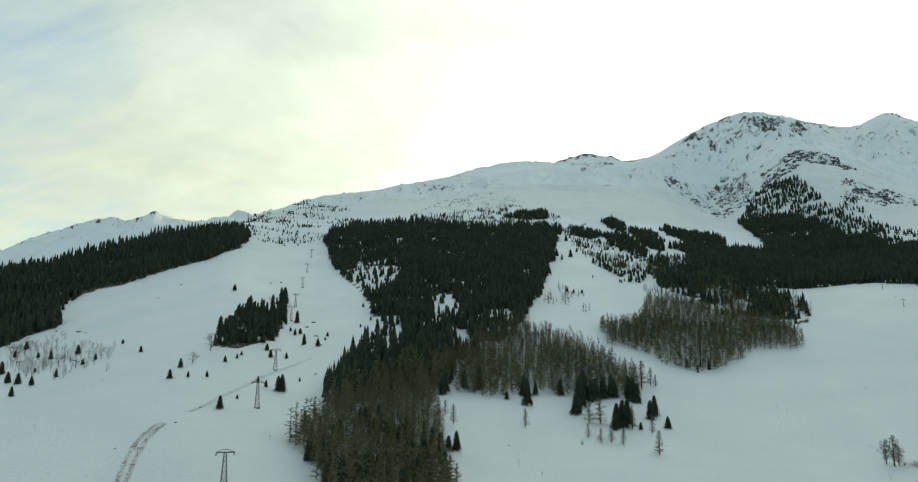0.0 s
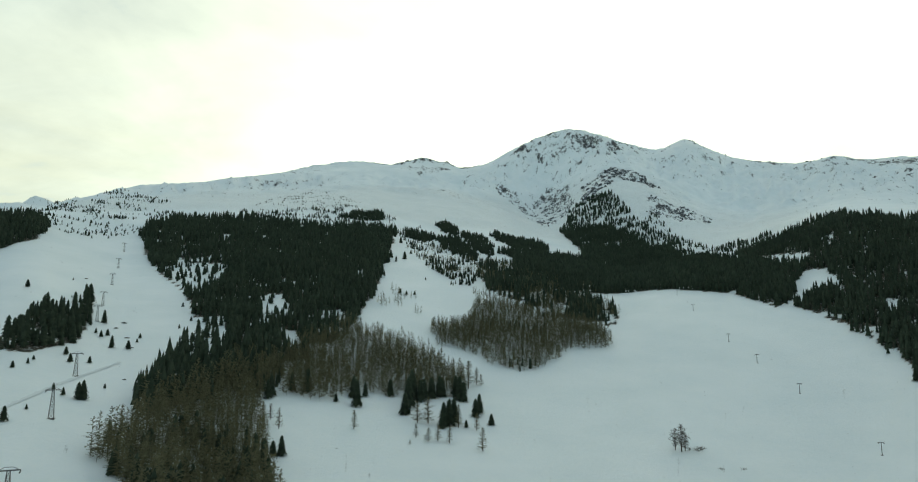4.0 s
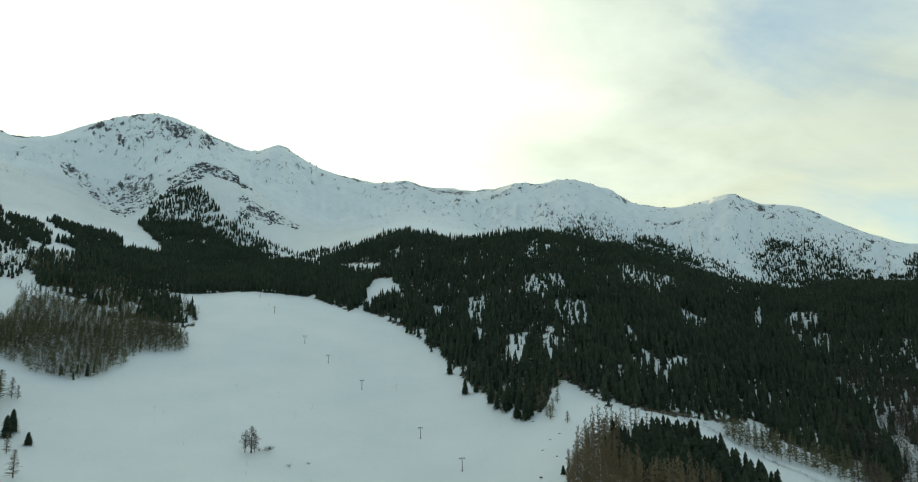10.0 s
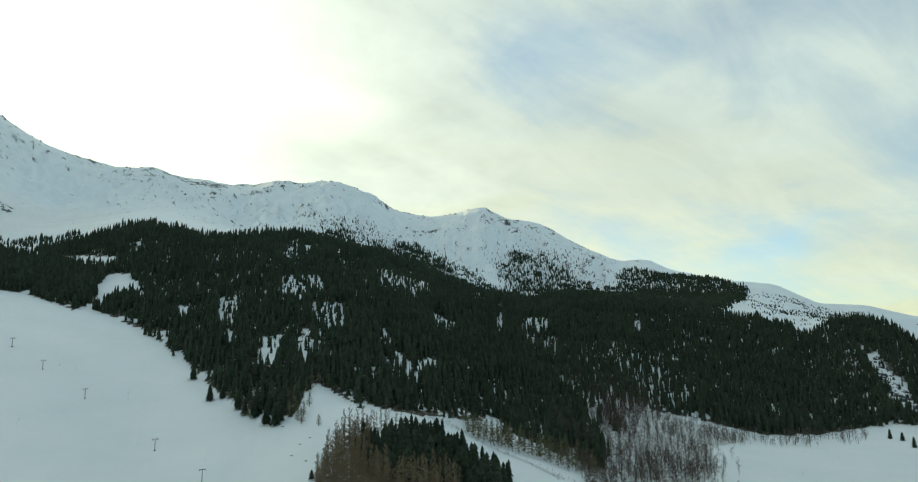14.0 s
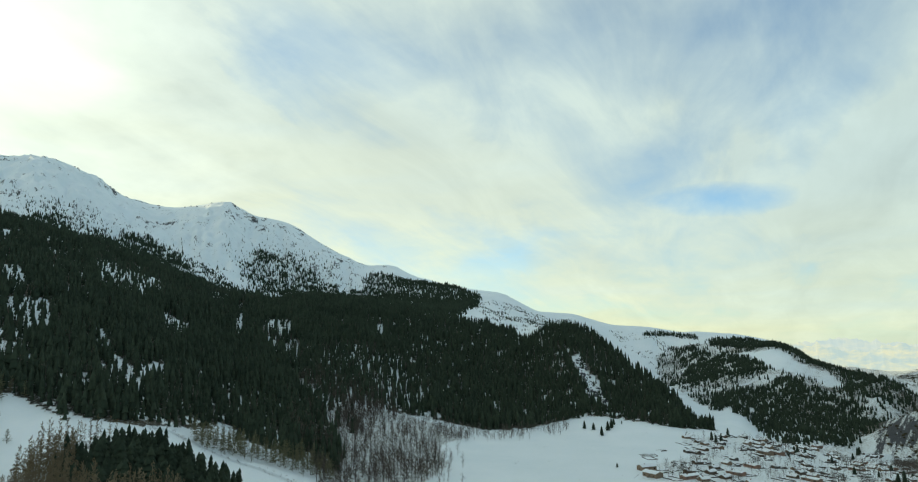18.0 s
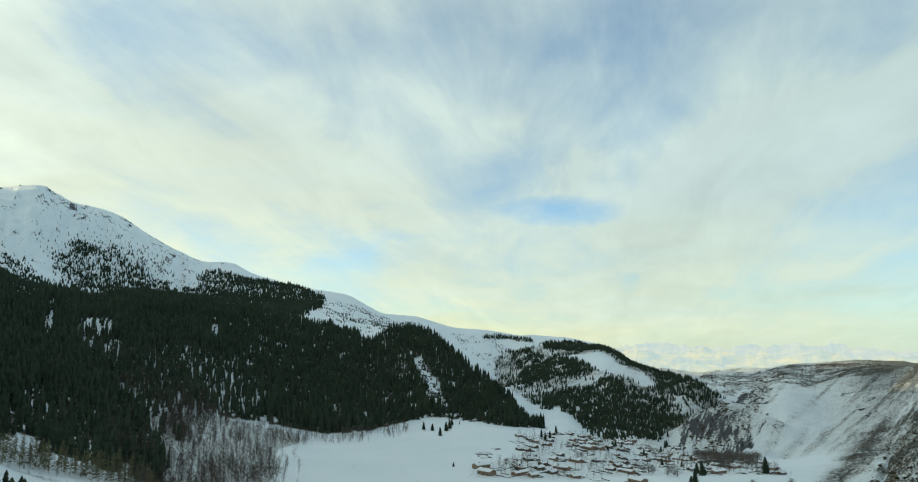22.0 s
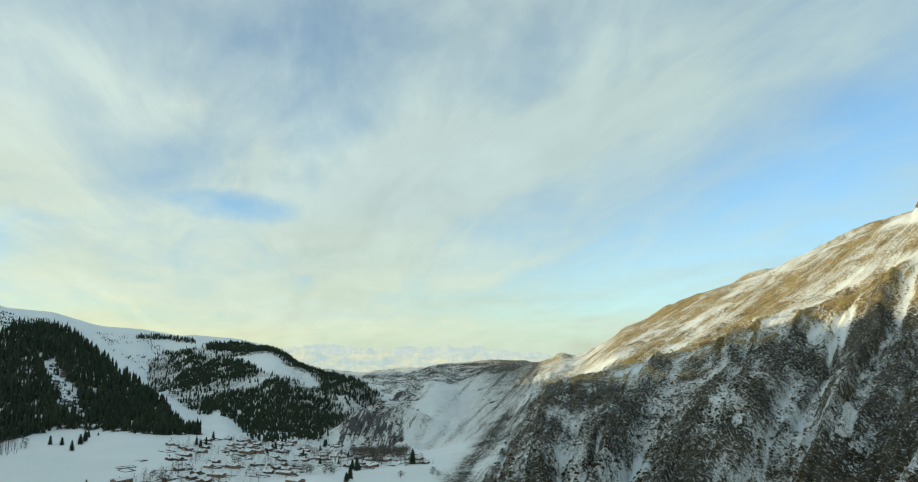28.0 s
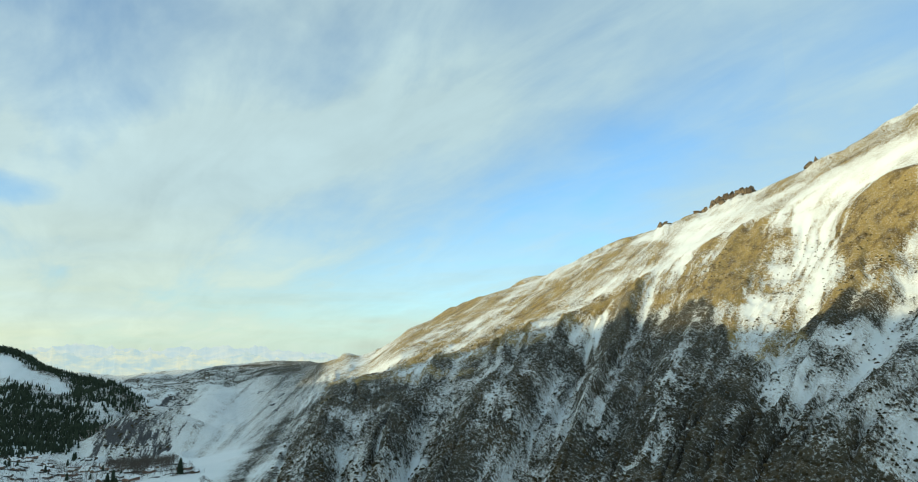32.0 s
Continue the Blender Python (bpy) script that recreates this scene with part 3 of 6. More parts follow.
# lingering snow on the bare mountain: outline and how far it covers the turf
SNOW_PATCHES = (
    (PALE_SLOPE, 0.42), (CHUTE_A, 0.48), (CHUTE_B, 0.32), (CHUTE_C, 0.26), (CHUTE_D, 0.30), (BOWL_A, 0.20), (BOWL_B, 0.30), (BOWL_C, 0.14),
    (UPPER_SNOW, 0.24), (UPPER_B, 0.26), (UPPER_C, 0.26), (UPPER_D, 0.26), (UPPER_E, 0.26), (UPPER_F, 0.08), (UPPER_G, 0.12), (UPPER_H, 0.10), (UPPER_I, 0.10),
)
# ---- the lie of the land: (bearing in degrees from +y, distance, height) along six lines of relief ----
NEAR_WEST = (
    (-85, 300, -62), (-38, 255, -57), (-22, 255, -52), (0, 290, -62), (10, 340, -62), (20, 370, -64), (30, 360, -68), (46, 370, -83),
    (53, 340, -82), (62, 290, -70),
)
NEAR_EAST = (
    (70, 300, -73), (84, 430, -97), (92, 520, -104), (110, 560, -108), (128, 540, -110), (138, 480, -106), (150, 440, -96), (165, 420, -88),
    (190, 400, -82), (230, 350, -76), (275, 300, -62),
)
MID_WEST = (
    (-85, 800, 20), (-34.7, 800, 4), (-31.3, 850, 27), (-25.6, 950, 78), (-19.1, 1050, 131), (-13.3, 1020, 100), (-7.4, 1000, 101), (-0.2, 1020, 122),
    (7.4, 1000, 115), (12.9, 950, 95), (18.1, 930, 92), (24.7, 900, 65), (28.1, 930, 63), (32.1, 940, 71), (37.1, 930, 66), (41.7, 850, 37),
    (46.1, 740, 1), (50, 610, -28), (53.7, 530, -45), (56.3, 480, -43), (58.1, 530, -35), (65.5, 470, -48),
)
MID_EAST = (
    (68.3, 480, -53), (73.9, 520, -72), (80.1, 650, -74), (89.1, 690, -97), (94, 760, -104), (101.3, 860, -106), (108.1, 900, -102), (113.5, 850, -112),
    (118.1, 860, -123), (120.8, 850, -137), (127.6, 830, -133), (132.6, 760, -124), (136.1, 720, -116), (137.1, 640, -99), (139, 690, -109), (139.9, 680, -90),
    (146.3, 680, -82), (156.2, 640, -55), (167.9, 600, -44), (180, 560, -29), (230, 560, 30), (275, 800, 20),
)
CREST_WEST = (
    (-85, 1200, 120), (-35.2, 1150, 103), (-31.7, 1200, 132), (-23.7, 1400, 221), (-19.3, 1500, 258), (-14.5, 1600, 286), (-9.5, 1650, 310), (-1.8, 1600, 312),
    (4.9, 1700, 344), (11, 1700, 301), (17.4, 1700, 294), (21.9, 1800, 280), (26.2, 1750, 242), (31, 1700, 206), (34.8, 1650, 221), (37.7, 1650, 222),
    (41.1, 1550, 237), (44.5, 1500, 263), (48.9, 1450, 240), (54.6, 1400, 240), (55.7, 1400, 230), (58.2, 1400, 218), (63.2, 1400, 189), (68, 1400, 153),
    (72.6, 1400, 106), (74.2, 1450, 97),
)
CREST_EAST = (
    (76.9, 1450, 91), (79.1, 1500, 107), (84.1, 1500, 100), (94.3, 1450, 49), (98.7, 1400, 16), (99.7, 1420, 37), (103.3, 1400, 31), (106.2, 1330, -26),
    (110, 1200, -88), (112.8, 1060, -128), (114.3, 1120, -100), (116.3, 1060, -137), (120, 1000, -136), (121.8, 1000, -150), (125.7, 1000, -152), (130.4, 980, -146),
    (134.9, 950, -134), (138.3, 920, -115), (139.9, 900, -85), (140.9, 900, -90), (146.3, 880, -69), (156.2, 840, -37), (168.1, 800, -7), (180.4, 760, 16),
    (230, 760, 140), (275, 1200, 120),
)
SLOPE_WEST = (
    (-85, 1700, 40), (-35.1, 1450, 106), (-19.2, 1800, 294), (-16, 1900, 359), (-9.6, 2000, 425), (-1.8, 2150, 485), (6, 2300, 560), (13.6, 2400, 573),
    (18.5, 2600, 584), (22.1, 2700, 546), (24.9, 2600, 615), (27.3, 2500, 648), (29.5, 2500, 620), (31.6, 2450, 578), (34.9, 2300, 431), (38.3, 2150, 364),
    (42.2, 2100, 379), (46.3, 2050, 389), (49.3, 1950, 354), (53, 1900, 298), (54.6, 1900, 317), (56.8, 1900, 293), (58.2, 1900, 305), (63.2, 1900, 248),
    (70.4, 1950, 184), (74.2, 1850, 116), (76.8, 1900, 99), (81.6, 1850, 108),
)
SLOPE_EAST = (
    (89.2, 1900, 100), (94.3, 1900, 106), (98.2, 1850, 61), (103.3, 1800, 11), (106.2, 1700, -61), (110, 1650, -121), (111, 1800, -81), (115, 1950, -21),
    (118, 1950, -5), (121, 1850, -59), (123.9, 1750, -83), (126.8, 1600, -115), (128.2, 1450, -132), (129.1, 1300, -114), (131, 1300, -112), (132.8, 1300, -121),
    (134.1, 1350, -147), (136.4, 1450, -121), (139.4, 1450, -96), (140.8, 1250, -65), (142.3, 1400, -75), (144.6, 1300, -73), (146.3, 1200, -22), (156.3, 1130, 18),
    (168.4, 1060, 78), (180.8, 1000, 118), (230, 980, 280), (275, 1700, 40),
)
MAIN_WEST = (
    (-85, 2600, 60), (-35.1, 2000, 161), (-27.8, 2100, 260), (-23.7, 2150, 331), (-19.3, 2200, 382), (-12.1, 2300, 505), (-7.6, 2400, 558), (-0.3, 2700, 696),
    (6, 2800, 758), (11.2, 2900, 795), (14.7, 3050, 825), (17.2, 3200, 906), (19.1, 3350, 996), (21.7, 3450, 1095), (24, 3500, 1143), (25.5, 3500, 1145),
    (28.1, 3550, 1111), (31.6, 3700, 1052), (32.4, 3750, 1082), (33.6, 3840, 1140), (34.3, 3850, 1151), (37.5, 3850, 1036), (39.5, 3850, 994), (42.4, 3850, 954),
    (45.2, 3850, 963), (47.4, 3800, 911), (49.6, 3800, 888), (51.3, 3750, 878), (52.5, 3720, 876), (53.5, 3700, 884),
)
MAIN_MIDDLE = (
    (54.5, 3660, 883), (55.3, 3650, 879), (56.8, 3650, 863), (58.1, 3620, 857), (58.9, 3600, 870), (59.6, 3600, 864), (60.2, 3600, 855), (61.9, 3550, 821),
    (63.4, 3500, 772), (64.9, 3480, 715), (66.4, 3450, 682), (68.3, 3400, 661), (71.4, 3360, 672), (72.8, 3350, 680), (73.7, 3320, 652), (74.8, 3300, 614),
    (76.5, 3280, 593), (78.2, 3250, 562), (81.4, 3150, 445), (84, 3050, 365), (85.1, 2900, 349), (86.8, 3000, 337), (88.7, 2800, 280), (92.3, 2700, 220),
    (96.3, 2600, 190), (99.3, 2550, 116), (102.2, 2550, 105), (105.4, 2500, 62), (108.6, 2500, 51), (111.2, 2450, 28),
)
MAIN_EAST = (
    (111.9, 2400, 31), (115.5, 2350, 20), (118.3, 2350, -10), (120.5, 2450, -91), (123.9, 2500, -135), (125.9, 2550, -116), (127.8, 2600, -100), (129.5, 2600, -108),
    (132.1, 2600, -79), (134.8, 2550, -65), (137.9, 2450, -58), (140.8, 2350, -64), (142, 2270, -47), (142.7, 2260, -29), (143.3, 2250, -31), (143.8, 2200, -38),
    (144.8, 2150, -34), (146.8, 2050, 7), (147.8, 1850, 44), (150.1, 1900, 68), (153.9, 1700, 118), (158.9, 1650, 156), (163.9, 1600, 211), (168.6, 1550, 251),
    (173.2, 1500, 285), (181.4, 1400, 339), (184, 1380, 361), (188.5, 1350, 408), (193.2, 1330, 454), (230, 1300, 560), (275, 2600, 60),
)
BACK_WEST = (
    (-85, 4200, 300), (-45, 4300, 560), (-35.3, 4300, 470), (-33.2, 4300, 554), (-30.3, 4300, 648), (-28.9, 4300, 683), (-27.8, 4300, 652), (-26.5, 4300, 684),
    (-25.4, 4300, 720), (-23.7, 4200, 657), (-19.2, 3700, 598), (-12.1, 2900, 571), (-1.8, 3100, 743), (0.8, 3250, 832), (3.4, 3300, 900), (5.5, 3300, 929),
    (8.1, 3300, 921), (11.2, 3350, 972), (13.2, 3350, 940), (15.2, 3400, 934), (19, 3750, 1024), (25.4, 3900, 1171), (34.1, 4180, 1197),
)
# 34 to 41 degrees: unseen height added to shade the bare mountain opposite
BACK_EAST = (
    (35.7, 4220, 1169), (38, 4250, 1102), (40.4, 4250, 1054), (45.1, 4230, 1013), (55, 4050, 912), (63.4, 3900, 772), (72.5, 3750, 669), (86.7, 3400, 316),
    (88.7, 3200, 240), (99.2, 3000, 72), (111.1, 2900, -23), (115.5, 2800, -30), (121, 2900, -132), (125.4, 2950, -171), (132, 3000, -134), (140.7, 2900, -124),
    (149.9, 2400, 8), (153.9, 2200, 94), (168.6, 2100, 278), (183.9, 1900, 446), (193.1, 1850, 583), (230, 2000, 480), (275, 3300, 20),
)

LINES = [np.array(r, float) for r in (NEAR_WEST + NEAR_EAST, MID_WEST + MID_EAST, CREST_WEST + CREST_EAST, SLOPE_WEST + SLOPE_EAST, MAIN_WEST + MAIN_MIDDLE + MAIN_EAST, BACK_WEST + BACK_EAST)]


def cell(ix, iy, seed):
    h = (ix.astype(np.int64) * 374761393 + iy.astype(np.int64) * 668265263 + seed * 974711) & 0xFFFFFFFF
    h = ((h ^ (h >> 13)) * 1274126177) & 0xFFFFFFFF
    return ((h ^ (h >> 16)) & 0xFFFF) / 32767.5 - 1.0


def vnoise(x, y, seed=0):
    """Smooth noise between -1 and 1."""
    ix, iy = np.floor(x), np.floor(y)
    u, v = x - ix, y - iy
    u, v = u * u * u * (u * (u * 6 - 15) + 10), v * v * v * (v * (v * 6 - 15) + 10)
    a, b = cell(ix, iy, seed), cell(ix + 1, iy, seed)
    c, d = cell(ix, iy + 1, seed), cell(ix + 1, iy + 1, seed)
    return (a + (b - a) * u) * (1 - v) + (c + (d - c) * u) * v


def fbm(x, y, octaves=4, seed=0, ridged=False):
    total, amp, norm = 0.0, 1.0, 0.0
    for k in range(octaves):
        n = vnoise(x, y, seed + 7 * k)
        total = total + amp * (1 - 2 * np.abs(n) if ridged else n)
        norm += amp
        x, y, amp = x * 2.03 + 11.7, y * 2.03 - 5.3, amp * 0.5
    return total / norm


def step(lo, hi, v):
    t = np.clip((v - lo) / (hi - lo), 0, 1)
    return t * t * (3 - 2 * t)


def bearing(x, y):
    a = np.degrees(np.arctan2(x, y))
    return np.where(a < -85, a + 360, a)


def tors(a):
    """Bearings of the rock towers on the bare mountain's crest."""
    return np.exp(-(((a - 175.2) / 1.6) ** 4)) + 0.6 * np.exp(-(((a - 169.8) / 0.5) ** 4)) + 0.5 * np.exp(-(((a - 142.5) / 0.5) ** 2))


def edge_line(a, r, z):
    """A coordinate that stays the same along the slanting edge of the bare mountain."""
    return a - (1.0 - 0.45 * step(145, 165, a)) * np.degrees(np.arctan2(z, r))


def fall_line(a, r, z):
    """A coordinate that stays the same down the fall line of the bare mountain."""
    e = np.degrees(np.arctan2(z, r))
    return a - (1.0 - 0.5 * step(142, 160, a)) * e - 0.9 * (step(139, 146, a) - step(152, 168, a)) * np.clip(e - 3, 0, 9)


# crest of the near spur on the bare mountain: (bearing, elevation seen from the origin in degrees)
SPUR_CREST = np.array(((120, -20), (130, -15), (137.2, -9.8), (141.3, -4.9), (148.1, -3.0), (155.6, -0.8), (163.1, 2.0), (166.1, 3.4), (171.5, 7.1), (177.4, 9.6), (183.3, 11.8), (188.1, 12.0), (230, 14)), float)
# lower limit of the straw-coloured grass, likewise, set where the sunlight ends
SUNLIT_STRAW_LINE = np.array(((120, -20), (137.2, -9.8), (141.3, -5.3), (148.1, -3.5), (155.6, -1.5), (163.1, 0.9), (168, 2.8), (172.6, 2.4), (176.7, -1.4), (183, 3), (187.5, 5.3), (230, 8)), float)


def over(line, a, r, z):
    """Degrees by which the ground stands above one of those lines."""
    return np.degrees(np.arctan2(z, r)) - np.interp(a, line[:, 0], line[:, 1])


def gullies(x, y, a, r, z):
    """Ribs, gullies and runnels of the bare mountain, each 0 to 1, down its fall lines."""
    d = over(SPUR_CREST, a, r, z)
    fall = a - np.where(d > 0, 2.6, 0.66) * d
    w = fall + 1.0 * fbm(x / 120, y / 120, 3, 201) + 0.40 * fbm(x / 34, y / 34, 3, 202)
    rib = fbm(w * 0.17, d * 0.030, 2, 31, True)
    gully = fbm(w * 0.40 + 5, d * 0.085, 2, 33, True)
    runnel = fbm(w * 1.15, d * 0.30, 3, 35, True)
    return d, rib, gully, runnel


def relief(x, y):
    """Height of the ground, its position between the lines of relief (0 to 7) and the bearing."""
    x, y = np.asarray(x, float), np.asarray(y, float)
    a, r = bearing(x, y), np.hypot(x, y)
    rr, zz = [np.full(a.shape, 0.0)], [np.full(a.shape, -93.0)]
    for line in LINES:
        soft = (-0.9, 0, 0.9) if line[0, 1] < 2500 else (-0.35, 0, 0.35)
        rr.append(sum(np.interp(a + o, line[:, 0], line[:, 1]) for o in (-2.0, -1.0, 0, 1.0, 2.0)) / 5)
        zz.append(sum(np.interp(a + o, line[:, 0], line[:, 2]) for o in soft) / 3)
    rr.append(np.full(a.shape, 5200.0))
    zz.append(np.full(a.shape, -150.0))
    rr, zz = np.array(rr), np.array(zz)
    for k in range(1, 8):
        rr[k] = np.maximum(rr[k], rr[k - 1] + 30)
    h = np.diff(rr, axis=0)
    s = np.diff(zz, axis=0) / h
    d = np.zeros_like(rr)
    d[0], d[-1] = 0, s[-1]
    for k in range(1, 7):
        same = s[k - 1] * s[k] > 0
        w1, w2 = 2 * h[k] + h[k - 1], h[k] + 2 * h[k - 1]
        den = np.where(same, w1 * s[k] + w2 * s[k - 1], 1)
        d[k] = np.where(same, (w1 + w2) * s[k - 1] * s[k] / np.where(den == 0, 1, den), 0.0)
    k = np.clip((r[None] >= rr).sum(0) - 1, 0, 6)
    g = lambda m: np.take_along_axis(m, k[None], 0)[0]
    hk = g(h)
    t = np.clip((r - g(rr)) / hk, 0, 1)
    z0, z1 = g(zz), np.take_along_axis(zz, k[None] + 1, 0)[0]
    d0, d1 = g(d), np.take_along_axis(d, k[None] + 1, 0)[0]
    z = (1 + 2 * t) * (1 - t) ** 2 * z0 + t * (1 - t) ** 2 * hk * d0 + t * t * (3 - 2 * t) * z1 + t * t * (t - 1) * hk * d1
    return z, k + t, a


def stony_hill(x, y):
    """A rocky hillock between the village and the snow fan behind it."""
    (ax, ay, az), (bx, by, bz) = HILLOCK
    t = np.clip(((x - ax) * (bx - ax) + (y - ay) * (by - ay)) / ((bx - ax) ** 2 + (by - ay) ** 2), 0, 1)
    away = np.hypot(x - ax - t * (bx - ax), y - ay - t * (by - ay))
    return az + t * (bz - az) - 0.40 * away - 0.0006 * away ** 2 + 9 * (fbm(x / 70, y / 70, 5, 83, True) - 0.45) * step(0, 60, away)


HILLOCK = ((940, -713, -99), (882, -738, -107))


def height(x, y):
    x, y = np.asarray(x, float), np.asarray(y, float)
    z, u, a = relief(x, y)
    r = np.hypot(x, y)
    # gentle swells on the meadows, broken rock and gullies on the high faces
    high = step(3.3, 4.3, u) * (1 - 0.75 * step(80, 90, a)) * (1 - step(130, 136, a)) * (0.15 + 0.85 * step(-24, -14, a))
    z = z + 2.2 * fbm(x / 130, y / 130, 3, 3) * step(150, 500, r) * (1 - step(95, 105, a) * (1 - step(2.2, 2.8, u)))
    z = z + high * (1 - 0.82 * np.exp(-(((u - 5) / 0.3) ** 2))) * (30 * (fbm(x / 420, y / 420, 5, 11, True) - 0.50) + 15 * (fbm(x / 80, y / 80, 4, 17, True) - 0.40)) * (0.4 + 0.6 * step(1600, 3000, r))
    mid = step(2.1, 2.7, u) * (1 - step(3.2, 3.8, u)) * (1 - step(134, 139, a))
    z = z + mid * 9 * fbm(x / 160, y / 160, 4, 23)
    # the bare mountain above the village: ribs and gullies down the fall line
    bare = step(134, 141, a)
    fall = fall_line(a, r, z)
    d, rib, gully, runnel = gullies(x, y, a, r, z)
    slope = step(0.8, 1.6, u) * (1 - 0.95 * step(4.0, 4.8, u))
    behind = step(0, 0.6, d)
    cut = 30 * (rib - 0.40) * (1 - 0.7 * behind) - 13 * (step(0.35, 1.0, gully) - 0.3) * (1 - 0.5 * behind) + 5.5 * (runnel - 0.35) * (1 - 0.4 * behind)
    crest = np.clip(1 - np.where(d > 0, d / 1.1, -d / 2.4), 0, 1) * step(139, 144, a) * (1 - 0.6 * step(166, 172, a))
    z = z + bare * slope * (cut + 15 * crest + 2.6 * fbm(x / 14, y / 14, 3, 37, True))
    z = z + bare * step(4.6, 4.95, u) * (1 - step(5.2, 5.6, u)) * (26 * np.clip(fbm(x / 120, y / 120, 4, 43) - 0.12, 0, 1) + tors(a) * (6 + 12 * fbm(x / 22, y / 22, 4, 47, True)))
    back = step(112, 118, a) * (1 - bare) * step(2.6, 3.4, u)
    z = z + back * 7 * (fbm(fall * 0.3, r * 0.002, 4, 41, True) - 0.3)
    # jagged far peaks beyond the west woods, stepped ribs under the high crests
    z = z + step(5.0, 5.5, u) * (1 - step(5.85, 5.98, u)) * (1 - step(-16, -10, a)) * 90 * (fbm(x / 380, y / 380, 5, 73, True) - 0.55)
    z = z + step(5.55, 5.85, u) * (1 - step(6.1, 6.5, u)) * (1 - step(-14, -8, a)) * 45 * (fbm(a * 0.55, r / 600, 5, 29, True) - 1.0)
    z = z + high * step(4.0, 4.4, u) * (1 - step(4.62, 4.97, u)) * 26 * (fbm(a * 1.1, r / 210, 5, 59, True) - 0.3)
    z = z + np.exp(-(((a - 127.0) / 4.6) ** 4)) * step(2.7, 3.1, u) * (1 - step(4.2, 4.6, u)) * 24 * (fbm(fall * 0.35, r / 160, 5, 45, True) - 0.35)
    return np.maximum(z, stony_hill(x, y))


def dip(x, y, eps=6.0):
    """Steepness of the ground (rise over run)."""
    gx = (height(x + eps, y) - height(x - eps, y)) / (2 * eps)
    gy = (height(x, y + eps) - height(x, y - eps)) / (2 * eps)
    return np.hypot(gx, gy)


# ---- the ground: one sheet out to the horizon ----
def sheet_mesh(name, verts, faces, mats, smooth=True):
    me = bpy.data.meshes.new(name)
    verts = np.asarray(verts, np.float32)
    faces = np.asarray(faces, np.int32)
    n, k = faces.shape
    me.vertices.add(len(verts))
    me.vertices.foreach_set("co", verts.ravel())
    me.loops.add(n * k)
    me.loops.foreach_set("vertex_index", faces.ravel())
    me.polygons.add(n)
    me.polygons.foreach_set("loop_start", np.arange(n, dtype=np.int32) * k)
    me.update(calc_edges=True)
    if smooth:
        me.polygons.foreach_set("use_smooth", np.ones(n, bool))
    for m in mats:
        me.materials.append(m)
    return me


def inside(poly, x, y):
    """Whether the points lie within a polygon of the plan."""
    p = np.asarray(poly, float)
    hit = np.zeros(np.shape(x), bool)
    for (x0, y0), (x1, y1) in zip(p, np.roll(p, -1, 0)):
        cross = (y0 > y) != (y1 > y)
        hit ^= cross & (x < (x1 - x0) * (y - y0) / (y1 - y0 + 1e-9) + x0)
    return hit


def stands(x, y, thin, grain, seed):
    """Where a wood closes up; elsewhere it leaves a gap."""
    return fbm(x / grain, y / grain, 3, 81 + seed) > thin - 1.0


